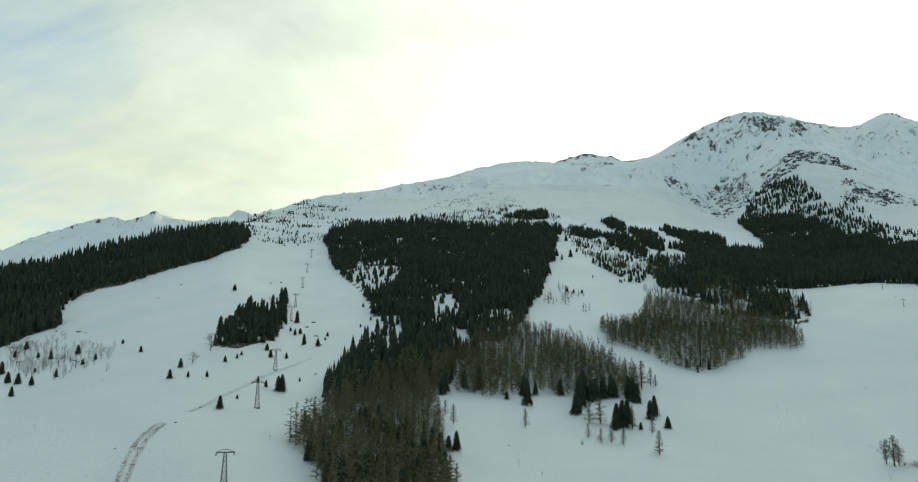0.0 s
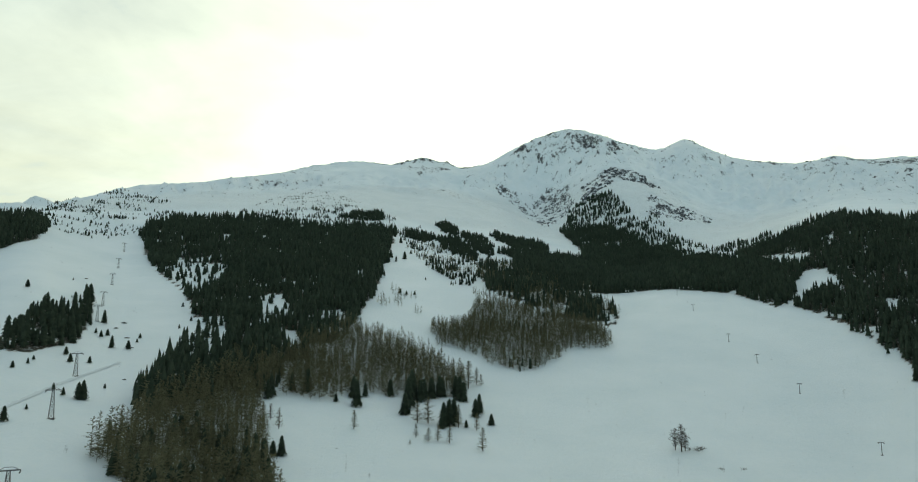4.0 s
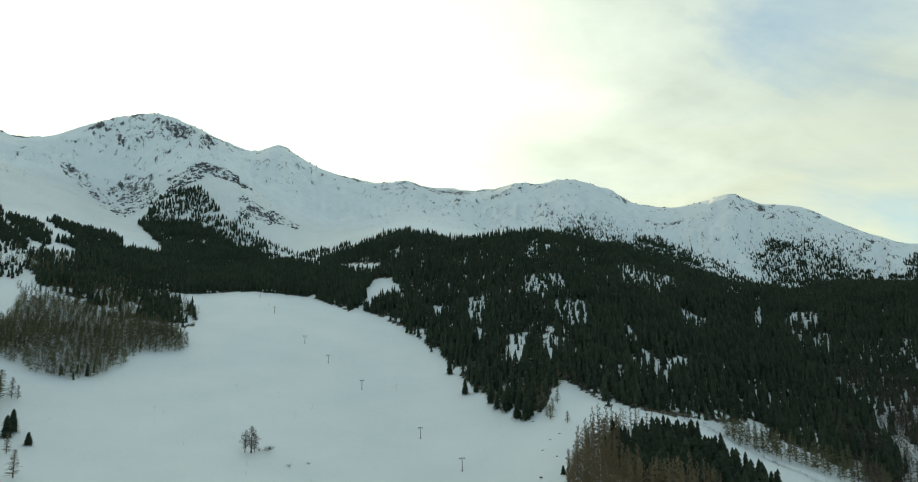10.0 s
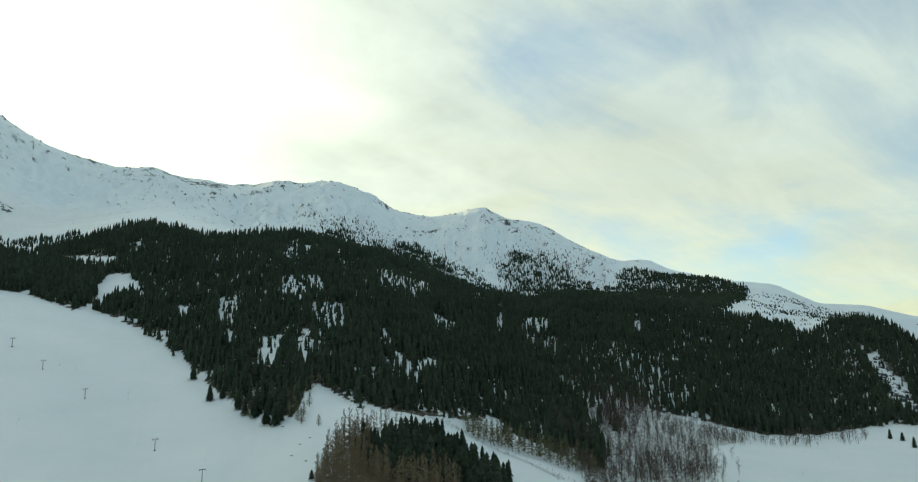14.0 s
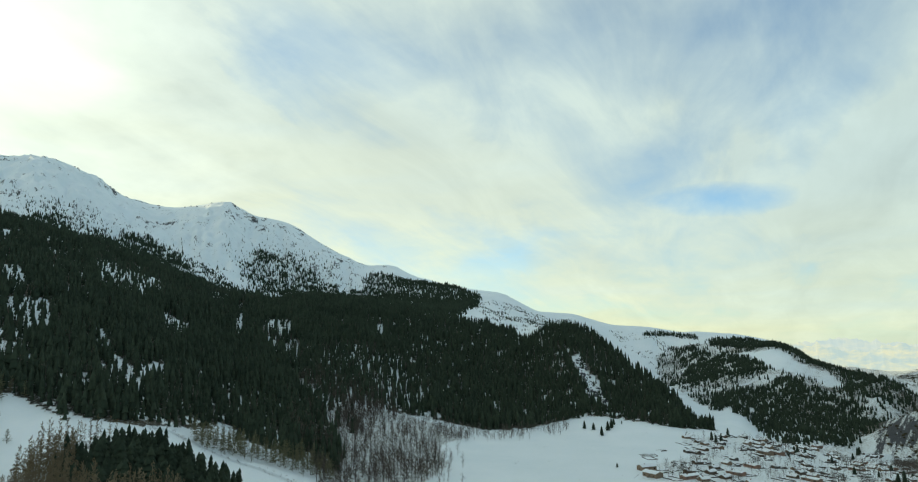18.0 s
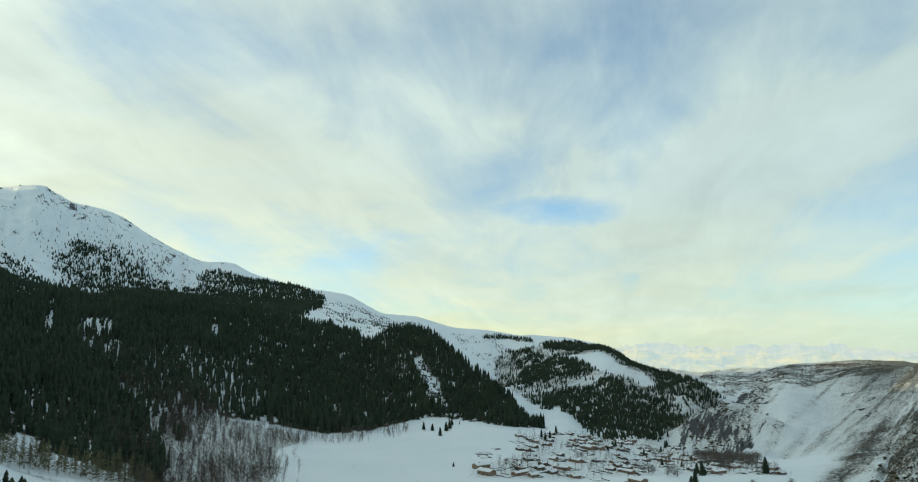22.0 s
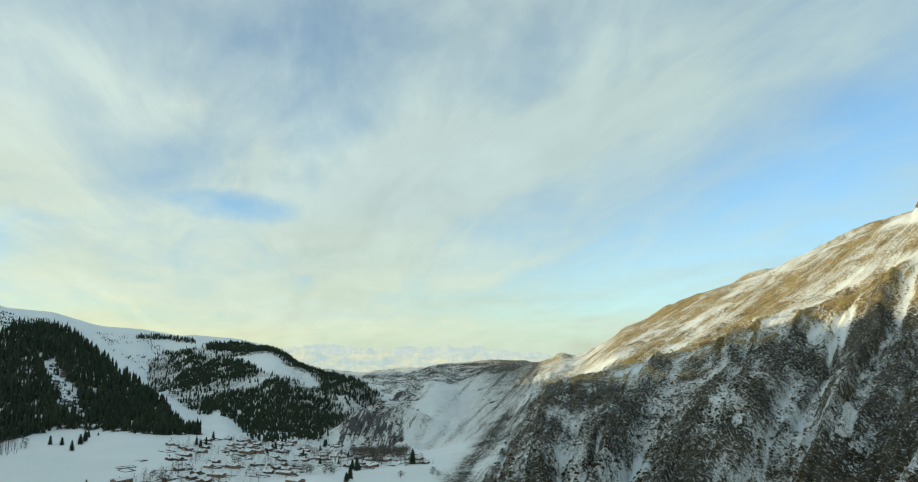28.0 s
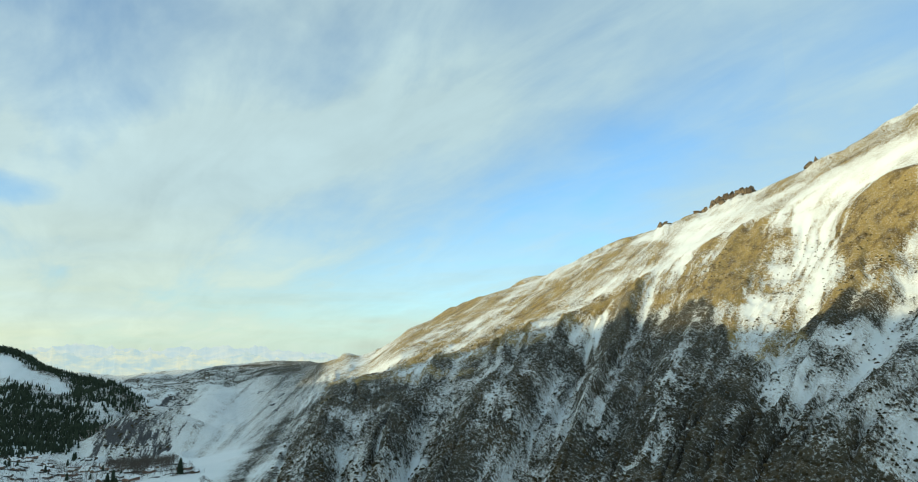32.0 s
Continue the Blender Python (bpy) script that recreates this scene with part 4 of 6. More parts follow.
def cover(x, y, z, slope):
    """How much bare rock and how much turf, scrub and needle litter stand out of the snow, 0 to 1."""
    zr, u, a = relief(x, y)
    r = np.hypot(x, y)
    west = 1 - step(84, 92, a)
    high = step(3.4, 4.0, u) * west
    ribs = fbm(x / 420, y / 420, 5, 11, True)
    rock = high * (1 - 0.35 * step(58, 66, a)) * (0.05 + 0.14 * step(0.25, 0.6, ribs) + 0.12 * step(0.8, 1.3, slope) + 0.25 * fbm(x / 260, y / 260, 3, 51)) * step(-20, -8, a)
    rock += west * (0.04 + 0.75 * np.clip(fbm(a * 0.9, r / 300, 4, 53) + 0.08, 0, 1)) * step(4.60, 4.97, u) * (1 - step(5.15, 5.4, u)) * (0.4 + 0.6 * step(8, 16, a))
    for poly in ROCKS:
        rock += 0.28 * inside(poly, x + 18 * fbm(x / 50, y / 50, 3, 57), y + 18 * fbm(x / 50, y / 50, 3, 58))
    rock += 0.34 * step(5.2, 5.5, u) * (1 - step(-18, -10, a)) * step(0.2, 0.7, fbm(x / 380, y / 380, 5, 73, True))
    # ribs of rock running down from the crests
    rock += high * step(12, 18, a) * 0.24 * step(0.34, 0.66, fbm(a * 1.1, r / 210, 5, 59, True)) * step(4.1, 4.7, u) * (1 - step(5.1, 5.3, u))
    rock += 0.5 * step(5.3, 5.7, u) * step(3, 8, a) * (1 - step(16, 20, a))
    scrub = (1 - step(128, 134, a)) * (0.02 + 0.14 * step(2.9, 3.2, u) * (1 - step(3.9, 4.3, u)) * (1 - step(40, 46, a)))
    scrub += 0.06 * step(93, 99, a) * (1 - step(113, 119, a)) * step(3.05, 3.3, u)
    scrub += (0.30 + 0.35 * fbm(x / 70, y / 70, 4, 66)) * inside(BACK_HILL, x + 25 * fbm(x / 80, y / 80, 3, 67), y + 25 * fbm(x / 80, y / 80, 3, 68)) * (1 - np.maximum(inside(HILL_FIELD, x, y), inside(HILL_GULLY, x, y)))
    # the bare mountain: turf on the ribs, snow in the gullies
    fall = fall_line(a, r, zr)
    bare = step(142.4, 144.8, edge_line(a, r, zr) + 0.8 * vnoise(r / 60, a * 0.8, 77)) * step(128, 131, a) * step(240, 400, r)
    d, rib, gully, runnel = gullies(x, y, a, r, zr)
    behind = step(-0.1, 0.5, d)
    patch = fbm(x / 95, y / 95, 3, 61)
    mottle = fbm(x / 26, y / 26, 4, 69)
    straw = step(-0.6, 1.0, over(SUNLIT_STRAW_LINE, a, r, zr) + 0.9 * patch)
    near = 0.70 + 0.19 * step(150, 166, a) - 0.16 * straw + 0.24 * patch + 0.30 * mottle + 0.26 * (rib - 0.42) + 0.30 * (runnel - 0.4)
    near = near + straw * (0.45 * (rib - 0.40) + 0.30 * (runnel - 0.4)) - (0.42 - 0.12 * straw) * step(0.75, 0.94, gully) * step(-0.35, 0.25, fbm(x / 150, y / 150, 3, 63) + 0.2)
    far_side = 0.58 - 0.14 * (1 - step(144, 152, a)) + 0.42 * fbm((a - 2.6 * d) * 0.33, d * 0.20, 4, 65) + 0.25 * patch + 0.30 * mottle + 0.25 * (runnel - 0.4)
    far_side = far_side * (1 - 0.24 * step(168, 172, a + 1.5 * mottle) * step(0.1, 0.5, d))
    turf = near * (1 - behind) + far_side * behind
    # ragged edges: the outlines are shifted three ways
    wx, wy = x + 9 * fbm(x / 40, y / 40, 3, 91), y + 9 * fbm(x / 40, y / 40, 3, 92)
    for poly, much in SNOW_PATCHES:
        for k in range(3):
            turf = turf - much / 3 * inside(poly, wx + 11 * vnoise(x / 9, y / 9, 95 + k), wy + 11 * vnoise(x / 9, y / 9, 98 + k))
    scrub = scrub * (1 - bare) + bare * np.minimum(turf, 0.90 + 0.06 * mottle)
    # stony hill and snow fan at the end of the village
    hillock = step(2, 12, stony_hill(x, y) - zr)
    rock += (0.10 + 0.45 * fbm(x / 45, y / 45, 4, 93)) * hillock
    scrub += 0.10 * hillock
    stony = inside(STONY, wx, wy)
    plateau = inside(PLATEAU, wx, wy)
    fan = step(117, 122, a) * (1 - bare) * step(2.6, 3.1, u)
    rock += (0.36 + 0.4 * fbm(x / 60, y / 60, 3, 93)) * stony + 0.12 * plateau
    scrub += 0.12 * stony + (0.14 + 0.40 * fbm(x / 40, y / 40, 3, 94)) * plateau + fan * (0.15 + 0.18 * step(0.0, 0.4, fbm(fall * 2.2, r * 0.0012, 4, 41)) + 0.25 * step(131, 139, a) + 0.15 * step(4.3, 4.7, u + 0.3 * fbm(x / 80, y / 80, 3, 42)))
    scrub += 0.10 * step(135, 139, a) * (1 - bare) * step(3.9, 4.4, u + 0.3 * fbm(x / 60, y / 60, 3, 44))
    scrub += 0.36 * inside(SCRUB_SLOPE, x, y) + 0.16 * inside(VILLAGE, x, y)
    litter = np.zeros(x.shape, bool)
    for poly, gaps, thin, grain, seed in WOODS:
        m = inside(poly, x, y) & stands(x, y, thin, grain, seed)
        for gap in gaps:
            m &= ~inside(gap, x, y)
        litter |= m
    rock += 0.4 * bare * tors(a) * step(4.75, 4.9, u) * (1 - step(5.1, 5.2, u))
    scrub = np.where(litter, np.maximum(scrub, 0.85), scrub)
    # straw-coloured grass on the upper slopes of the bare mountain and the plateau beyond the village; on the mountain
    # its paleness also paints in sunlight
    dry = np.maximum(step(-0.9, 1.2, over(SUNLIT_STRAW_LINE, a, r, zr) + 1.3 * fbm(x / 60, y / 60, 3, 64)) * step(139.5, 142.5, a), 0.18 * step(4.1, 4.5, u) * step(114, 120, a))
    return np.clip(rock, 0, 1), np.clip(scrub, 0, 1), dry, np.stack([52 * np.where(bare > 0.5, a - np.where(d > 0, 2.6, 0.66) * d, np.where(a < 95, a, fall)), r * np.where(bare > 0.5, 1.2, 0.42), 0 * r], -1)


# sectors of the sheet: bearings, their spacing, and the distances between which the rings are doubled
SECTORS = ((-40, 14, 0.30, 0, 0), (14, 76, 0.20, 1900, 3950), (76, 134, 0.30, 0, 0), (134, 192, 0.14, 380, 1800), (192, 320, 2.0, 0, 0))


def build_ground():
    rings = np.concatenate([[0.01, 6.0], np.geomspace(60, 230, 16)[:-1], np.geomspace(230, 1900, 180)[:-1], np.linspace(1900, 4000, 130)[:-1], np.linspace(4000, 5000, 20)])
    bear, dist, quads, count, last, first = [], [], [], 0, None, None
    seams = []
    for lo, hi, gap, near, far in SECTORS:
        b = np.linspace(lo, hi, int(round((hi - lo) / gap)) + 1)
        own, base = [], []
        for k, r in enumerate(rings):
            base.append(len(own))
            own.append(r)
            if near < r < far:
                own.append((r + rings[k + 1]) / 2)
        own, base = np.array(own), np.array(base)
        B, D = np.meshgrid(b, own, indexing="ij")
        idx = count + np.arange(B.size).reshape(B.shape)
        count += B.size
        extra = np.setdiff1d(np.arange(len(own)), base)
        if last is not None:
            idx[0, base] = last
        else:
            first = idx[0, base].copy()
        if hi == 320:
            idx[-1, base] = first
        for col in (0, -1):
            seams.append((idx[col, extra], idx[col, extra - 1], idx[col, extra + 1]))
        last = idx[-1, base].copy()
        bear.append(B.ravel())
        dist.append(D.ravel())
        quads.append(np.stack([idx[:-1, :-1], idx[:-1, 1:], idx[1:, 1:], idx[1:, :-1]], -1).reshape(-1, 4))
    B, D, quads = np.radians(np.concatenate(bear)), np.concatenate(dist), np.concatenate(quads)
    used, flat_quads = np.unique(quads, return_inverse=True)
    x, y = D * np.sin(B), D * np.cos(B)
    z = height(x, y)
    for mid, p, q in seams:
        z[mid] = (z[p] + z[q]) / 2
    x, y, z = x[used], y[used], z[used]
    me = sheet_mesh("ground", np.stack([x, y, z], -1), flat_quads.reshape(-1, 4), [GROUND])
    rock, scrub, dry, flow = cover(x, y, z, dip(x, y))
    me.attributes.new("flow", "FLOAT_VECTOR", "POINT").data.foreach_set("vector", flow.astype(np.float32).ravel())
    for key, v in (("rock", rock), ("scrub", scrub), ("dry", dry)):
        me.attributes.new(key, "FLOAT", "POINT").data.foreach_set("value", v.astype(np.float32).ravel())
    ob = new("ground", me)
    return tagged(ob, "snow-covered mountain ground with rock and dry turf", "ground", kind="structure")


build_ground()
rng = np.random.default_rng(7)


def spruce_shape(tiers, sides, seed, droop=0.10):
    """A spruce 1 high: skirts of boughs with ragged tips, each a shallow cone."""
    r = np.random.default_rng(seed)
    v, f = [], []
    for k in range(tiers):
        base = 0.05 + 0.80 * k / tiers
        top = min(1.0, base + 1.55 * (1 - base) / (tiers - k * 0.55) + 0.05)
        rad = 0.17 * (1 - base) ** 0.85 + 0.012
        if k == 0:
            rad *= 0.86
        v.append((r.normal(0, 0.006), r.normal(0, 0.006), top))
        first = len(v)
        turn = r.uniform(0, 6.28)
        n = sides * 2
        for j in range(n):
            q = turn + 6.2832 * j / n + r.normal(0, 0.07)
            s = rad * (r.uniform(0.92, 1.22) if j % 2 == 0 else r.uniform(0.55, 0.72))
            lift = -droop * s * 2 if j % 2 == 0 else droop * s * 1.2
            v.append((s * math.cos(q), s * math.sin(q), base + lift + r.normal(0, 0.006)))
        for j in range(n):
            f.append((first - 1, first + j, first + (j + 1) % n))
    return np.array(v), np.array(f)


def bare_shape(limbs, seed, spread=0.16, start=0.12, conic=True, twigs=2, thick=0.006, stem=0.008):
    """A leafless tree 1 high: a tapered stem, limbs and twigs, each a narrow blade."""
    r = np.random.default_rng(seed)
    v, f = [], []

    def blade(a, b, w):
        a, b = np.array(a), np.array(b)
        side = np.cross(b - a, r.normal(size=3))
        side = side / (np.linalg.norm(side) + 1e-9) * w
        n = len(v)
        v.extend([a - side, a + side, b])
        f.append((n, n + 1, n + 2))

    blade((0.012, 0, 0), (0, 0, 1), stem)
    blade((0, 0.012, 0), (0, 0, 1), stem)
    for k in range(limbs):
        h = start + (0.97 - start) * (k + r.uniform(0, 1)) / limbs
        reach = spread * ((1 - h) ** 0.7 + 0.10 if conic else math.sin(math.pi * min(1, 0.15 + 0.85 * h)) ** 0.6) * r.uniform(0.7, 1.15)
        q = r.uniform(0, 6.28)
        rise = r.uniform(-0.01, 0.09) if conic else r.uniform(0.08, 0.24) * (1.1 - h)
        tip = (reach * math.cos(q), reach * math.sin(q), min(1.02, h + rise))
        blade((0, 0, h), tip, thick)
        for j in range(twigs):
            m = r.uniform(0.3, 0.95)
            p = (tip[0] * m, tip[1] * m, h + rise * m)
            o = r.normal(0, 0.32 * reach, 3)
            blade(p, (p[0] + o[0], p[1] + o[1], p[2] + abs(o[2]) * (0.4 if conic else 1.2) - (0.03 if conic else 0)), thick * 0.75)
    return np.array(v), np.array(f)


SPRUCES = [spruce_shape(6, 4, s) for s in (1, 2, 3, 4)]
FAR_SPRUCES = [spruce_shape(3, 3, s) for s in (5, 6, 7)]
DISTANT_SPRUCES = [spruce_shape(2, 3, s) for s in (8, 9, 10)]
NEAR_LARCHES = [bare_shape(44, s, 0.17, 0.08, True, 3, 0.010, 0.005) for s in (14, 15, 16)]
LARCHES = [bare_shape(30, s, 0.22, 0.10, True, 3, 0.016, 0.004) for s in (11, 12, 13)]
BIRCHES = [bare_shape(18, s, 0.19, 0.15, False, 2, 0.012, 0.007) for s in (24, 25, 26)]
BUSHES = [bare_shape(16, s, 0.26, 0.2, False, 2, 0.008) for s in (21, 22, 23)]


def plant(shapes, x, y, h, wide, sink=0.02):
    """Vertices and triangles of many trees at those places."""
    z = height(x, y)
    V, F, base = [], [], 0
    pick = rng.integers(0, len(shapes), len(x))
    for k, (sv, sf) in enumerate(shapes):
        sel = np.flatnonzero(pick == k)
        if not len(sel):
            continue
        q = rng.uniform(0, 6.283, len(sel))
        c, s = np.cos(q)[:, None], np.sin(q)[:, None]
        lean = rng.normal(0, 0.02, (2, len(sel), 1))
        hh, ww = h[sel][:, None], (h * wide)[sel][:, None]
        px = (sv[:, 0] * c - sv[:, 1] * s) * ww + lean[0] * hh * sv[:, 2] + x[sel][:, None]
        py = (sv[:, 0] * s + sv[:, 1] * c) * ww + lean[1] * hh * sv[:, 2] + y[sel][:, None]
        pz = (sv[:, 2] - sink) * hh + z[sel][:, None]
        V.append(np.stack([px, py, pz], -1).reshape(-1, 3))
        F.append((sf[None] + (base + np.arange(len(sel)) * len(sv))[:, None, None]).reshape(-1, 3))
        base += len(sel) * len(sv)
    return np.concatenate(V), np.concatenate(F)


def places(poly, spacing, gaps=(), thin=0.0, grain=60.0, seed=0):
    """Uneven places within an outline, with gaps and clearings."""
    p = np.asarray(poly, float)
    lo, hi = p.min(0), p.max(0)
    gx, gy = np.meshgrid(np.arange(lo[0], hi[0], spacing), np.arange(lo[1], hi[1], spacing))
    x = gx.ravel() + rng.uniform(-0.55, 0.55, gx.size) * spacing
    y = gy.ravel() + rng.uniform(-0.55, 0.55, gx.size) * spacing
    wob = 7.0
    keep = inside(poly, x + wob * vnoise(x / 25, y / 25, 71), y + wob * vnoise(x / 25, y / 25, 72))
    for gap in gaps:
        keep &= ~inside(gap, x + 4 * vnoise(x / 14, y / 14, 73), y + 4 * vnoise(x / 14, y / 14, 74))
    if thin > 0:
        keep &= stands(x, y, thin, grain, seed)
    return x[keep], y[keep]


def wood(name, label, mat, shapes, poly, spacing, tall, wide=1.0, gaps=(), thin=0.0, grain=60.0, seed=0, category="trees", fade=0.0):
    x, y = places(poly, spacing, gaps, thin, grain, seed)
    if fade:
        x, y = x + rng.normal(0, fade, len(x)), y + rng.normal(0, fade, len(x))
    h = rng.uniform(*tall, len(x)) * (0.85 + 0.3 * rng.random(len(x)))
    h = h * (1 + 0.28 * fbm(x / 45, y / 45, 3, 207))
    w = wide * rng.uniform(0.8, 1.2, len(x))
    v, f = plant(shapes, x, y, h, w)
    ob = new(name, sheet_mesh(name, v, f, [mat], False))
    return tagged(ob, label, category, kind="stuff")


DARK = "dense dark green spruce wood on the snowy slope"
for poly, gaps, thin, grain, seed in WOODS:
    near = seed in (2, 16)
    wood("spruce_clump" if near else "spruce_wood", DARK, SPRUCE, SPRUCES if near else FAR_SPRUCES, poly, 5.2 if near else 5.7, (8, 17) if seed == 16 else (5, 16) if near else (9, 20), 1.3 if near else 1.02, gaps, thin, grain, seed)
BROWN = "leafless brown larch wood standing in snow"
wood("larch_wood", BROWN, LARCH, NEAR_LARCHES, LARCH_A, 3.9, (9, 18), 1.35, seed=4)
wood("larch_wood", BROWN, LARCH, LARCHES, LARCH_B, 4.1, (9, 18), 1.15, seed=5)
wood("larch_wood", BROWN, LARCH, LARCHES, LARCH_C, 4.5, (11, 16), 1.3, seed=8)
wood("spruce_scatter", "dark spruces scattered among bare larches", SPRUCE, SPRUCES, LARCH_A, 6.0, (7, 15), 1.1, (), 1.12, 22, 44)
wood("spruce_scatter", "dark spruces scattered among bare larches", SPRUCE, FAR_SPRUCES, LARCH_C, 8.0, (7, 12), 1.1, (), 1.2, 34, 48)
for k, poly in enumerate((BAND_A, BAND_B, BAND_C, BAND_D, BAND_E, BAND_F, BAND_G, BAND_H)):
    wood("spruce_band", "broken band of spruces across the snow slope", SPRUCE, SPRUCES, poly, 6.5 if k < 7 else 9.0, (8, 16), 1.25, (), 0.62 if k < 7 else 0.9, 30, 140 + k, fade=3)
wood("birch_scrub", "leafless birches and bushes at the foot of a wood", TWIG, BUSHES, WEST_SCRUB, 5.0, (3, 9), 1.3, (), 0.95, 18, 150)
wood("spruce_scatter", "scattered spruces below a rocky crag", SPRUCE, FAR_SPRUCES, ROCK_WOOD, 9.5, (10, 19), 1.4, (), 0.82, 30, 10)
wood("birch_scrub", "leafless grey birches on the snowy slope", TWIG, BIRCHES, SCRUB_SLOPE, 4.6, (8, 17), 1.05, (), 0.96, 20, 13, fade=9)
wood("birch_scrub", "leafless grey birches along the field edge", TWIG, BUSHES, FIELD_EDGE, 4.6, (5, 13), 1.3, (), 0.92, 14, 14)
wood("larch_wood", "leafless tan larch stand on a knoll", TAN_LARCH, NEAR_LARCHES, KNOLL_LARCH, 3.2, (11, 20), 0.8, (KNOLL_SPRUCE,), seed=15)
wood("larch_wood", "leafless tan larches below a track", LARCH, LARCHES, ROAD_LARCH, 4.5, (10, 15), 1.1, seed=17)
for k, poly in enumerate((HIGH_WOOD_A, HIGH_WOOD_B, HIGH_WOOD_C, HIGH_WOOD_D, FOREST_TOP)):
    wood("high_wood", "far dark wood below the snowy summits", SPRUCE, DISTANT_SPRUCES, poly, 7.4, (7, 15), 1.45, (), 0.56, 40, 20 + k, fade=9)
for k, (poly, space, thin) in enumerate(((HILL_TOP, 5.0, 0.55), (HILL_ROW, 6.0, 0.6), (TERRACE, 5.0, 0.84), (HILL_LOW, 5.0, 0.72), (HILL_SIDE, 6.0, 0.98), (BACK_HILL, 9.0, 1.08))):
    wood("far_wood", "far dark wood on a snowy hillside", SPRUCE, DISTANT_SPRUCES, poly, space, (6, 12), 1.35, (HILL_LANE, HILL_FIELD, HILL_GULLY), thin, 22, 30 + k, fade=3)
for k, poly in enumerate((SPUR_GAP_A, SPUR_GAP_B, SPUR_GAP_C, SPUR_GAP_D, CLEARING_C)):
    wood("spruce_scatter", "few dark spruces in a snowy gap of the wood", SPRUCE, SPRUCES, poly, 13.0, (7, 15), 1.4, (), 0.95, 25, 62 + k)
wood("spruce_scatter", "small spruces and junipers scattered over the upper slope", SPRUCE, FAR_SPRUCES, HIGH_SCATTER, 8.0, (3, 8), 1.6, (), 1.2, 34, 51, fade=10)
wood("spruce_scatter", "small spruces along the upper edge of the wood", SPRUCE, FAR_SPRUCES, TOP_SCATTER, 9.0, (4, 10), 1.5, (), 1.08, 30, 52)
wood("spruce_clump", "small dark spruce clump above the wood", SPRUCE, FAR_SPRUCES, TOP_CLUMP, 6.5, (11, 16), 1.4, seed=53)
wood("juniper_scrub", "low dark junipers showing through the snow", SPRUCE, FAR_SPRUCES, JUNIPER, 10.0, (1.2, 3.5), 4.0, (), 1.15, 24, 54, "shrubs")
wood("larch_scatter", "thin leafless larches on the open slope", LARCH, LARCHES, SLOPE_LARCH, 8.0, (8, 12), 1.1, (), 1.0, 20, 55)
wood("high_scatter", "scattered trees thinning out towards the summits", SPRUCE, DISTANT_SPRUCES, HIGH_SPARSE, 9.0, (4, 11), 1.5, (), 0.98, 22, 56, fade=45)
wood("high_scatter", "scattered trees along the upper edge of the wood", SPRUCE, DISTANT_SPRUCES, HIGH_EDGE, 8.0, (5, 13), 1.4, (), 0.9, 24, 59, fade=15)
wood("high_scatter", "scattered trees thinning out towards the summits", SPRUCE, DISTANT_SPRUCES, HIGH_SPARSE_B, 9.0, (4, 11), 1.5, (), 1.0, 22, 57, fade=45)
wood("larch_scatter", "leafless brown larches along the edge of the spruces", LARCH, LARCHES, BROWN_EDGE, 8.0, (11, 16), 1.2, (), 0.9, 30, 58)
wood("bare_scatter", "leafless trees mixed into the spruce wood", TWIG, BUSHES, HILL_WOOD, 20.0, (10, 16), 1.1, (CLEARING, CLEARING_B), 0.9, 50, 70)
wood("bare_scatter", "leafless trees mixed into the spruce wood", TWIG, BUSHES, EAST_WOOD, 20.0, (10, 16), 1.1, (GULLY,), 0.95, 50, 71)
wood("birch_row", "row of leafless dark trees beside the village", TWIG, BUSHES, VILLAGE_ROW, 4.2, (6, 11), 1.2, (), 0.5, 22, 40)
wood("birch_scrub", "leafless grey birches thinning into the spruce wood", TWIG, BIRCHES, GAP_BIRCH, 5.0, (9, 16), 1.0, (), 0.8, 20, 75)
for k, poly in enumerate((MIXED_SLOPE, MIXED_EDGE)):
    wood("spruce_scatter", "loose spruces with snow showing between the trunks", SPRUCE, FAR_SPRUCES, poly, 6.2, (9, 18), 1.0, (), 0.62, 14, 160 + k, fade=3)
    wood("bare_scatter", "leafless birches among loose spruces", TWIG, BIRCHES, poly, 10.0, (8, 14), 1.0, (), 0.9, 20, 164 + k, fade=3)
wood("spruce_scatter", "few tall spruces among the birches", SPRUCE, FAR_SPRUCES, GAP_BIRCH, 9.5, (8, 18), 1.1, (), 0.85, 20, 76)
for k, poly in enumerate(GAPS[:14]):
    wood("spruce_scatter", "few dark spruces in a snowy gap of the wood", SPRUCE, FAR_SPRUCES, poly, 9.5, (6, 16), 1.2, seed=80 + k)
wood("spruce_scatter", "dark spruces in loose clusters on the open slope", SPRUCE, SPRUCES, OPEN_SLOPE, 8.0, (4, 11), 1.3, (), 1.16, 28, 77)
wood("larch_scatter", "leafless brown larches among the slope spruces", LARCH, LARCHES, OPEN_SLOPE, 8.0, (7, 13), 1.1, (), 1.1, 40, 78)
wood("spruce_scatter", "scattered spruces below the snowy crag", SPRUCE, FAR_SPRUCES, ROCK_SCATTER, 11.0, (8, 16), 1.4, (), 0.9, 40, 79)
wood("spruce_scatter", "small spruces in a steep snowy gully", SPRUCE, FAR_SPRUCES, GULLY, 8.0, (3, 10), 1.4, (), 1.0, 14, 96)
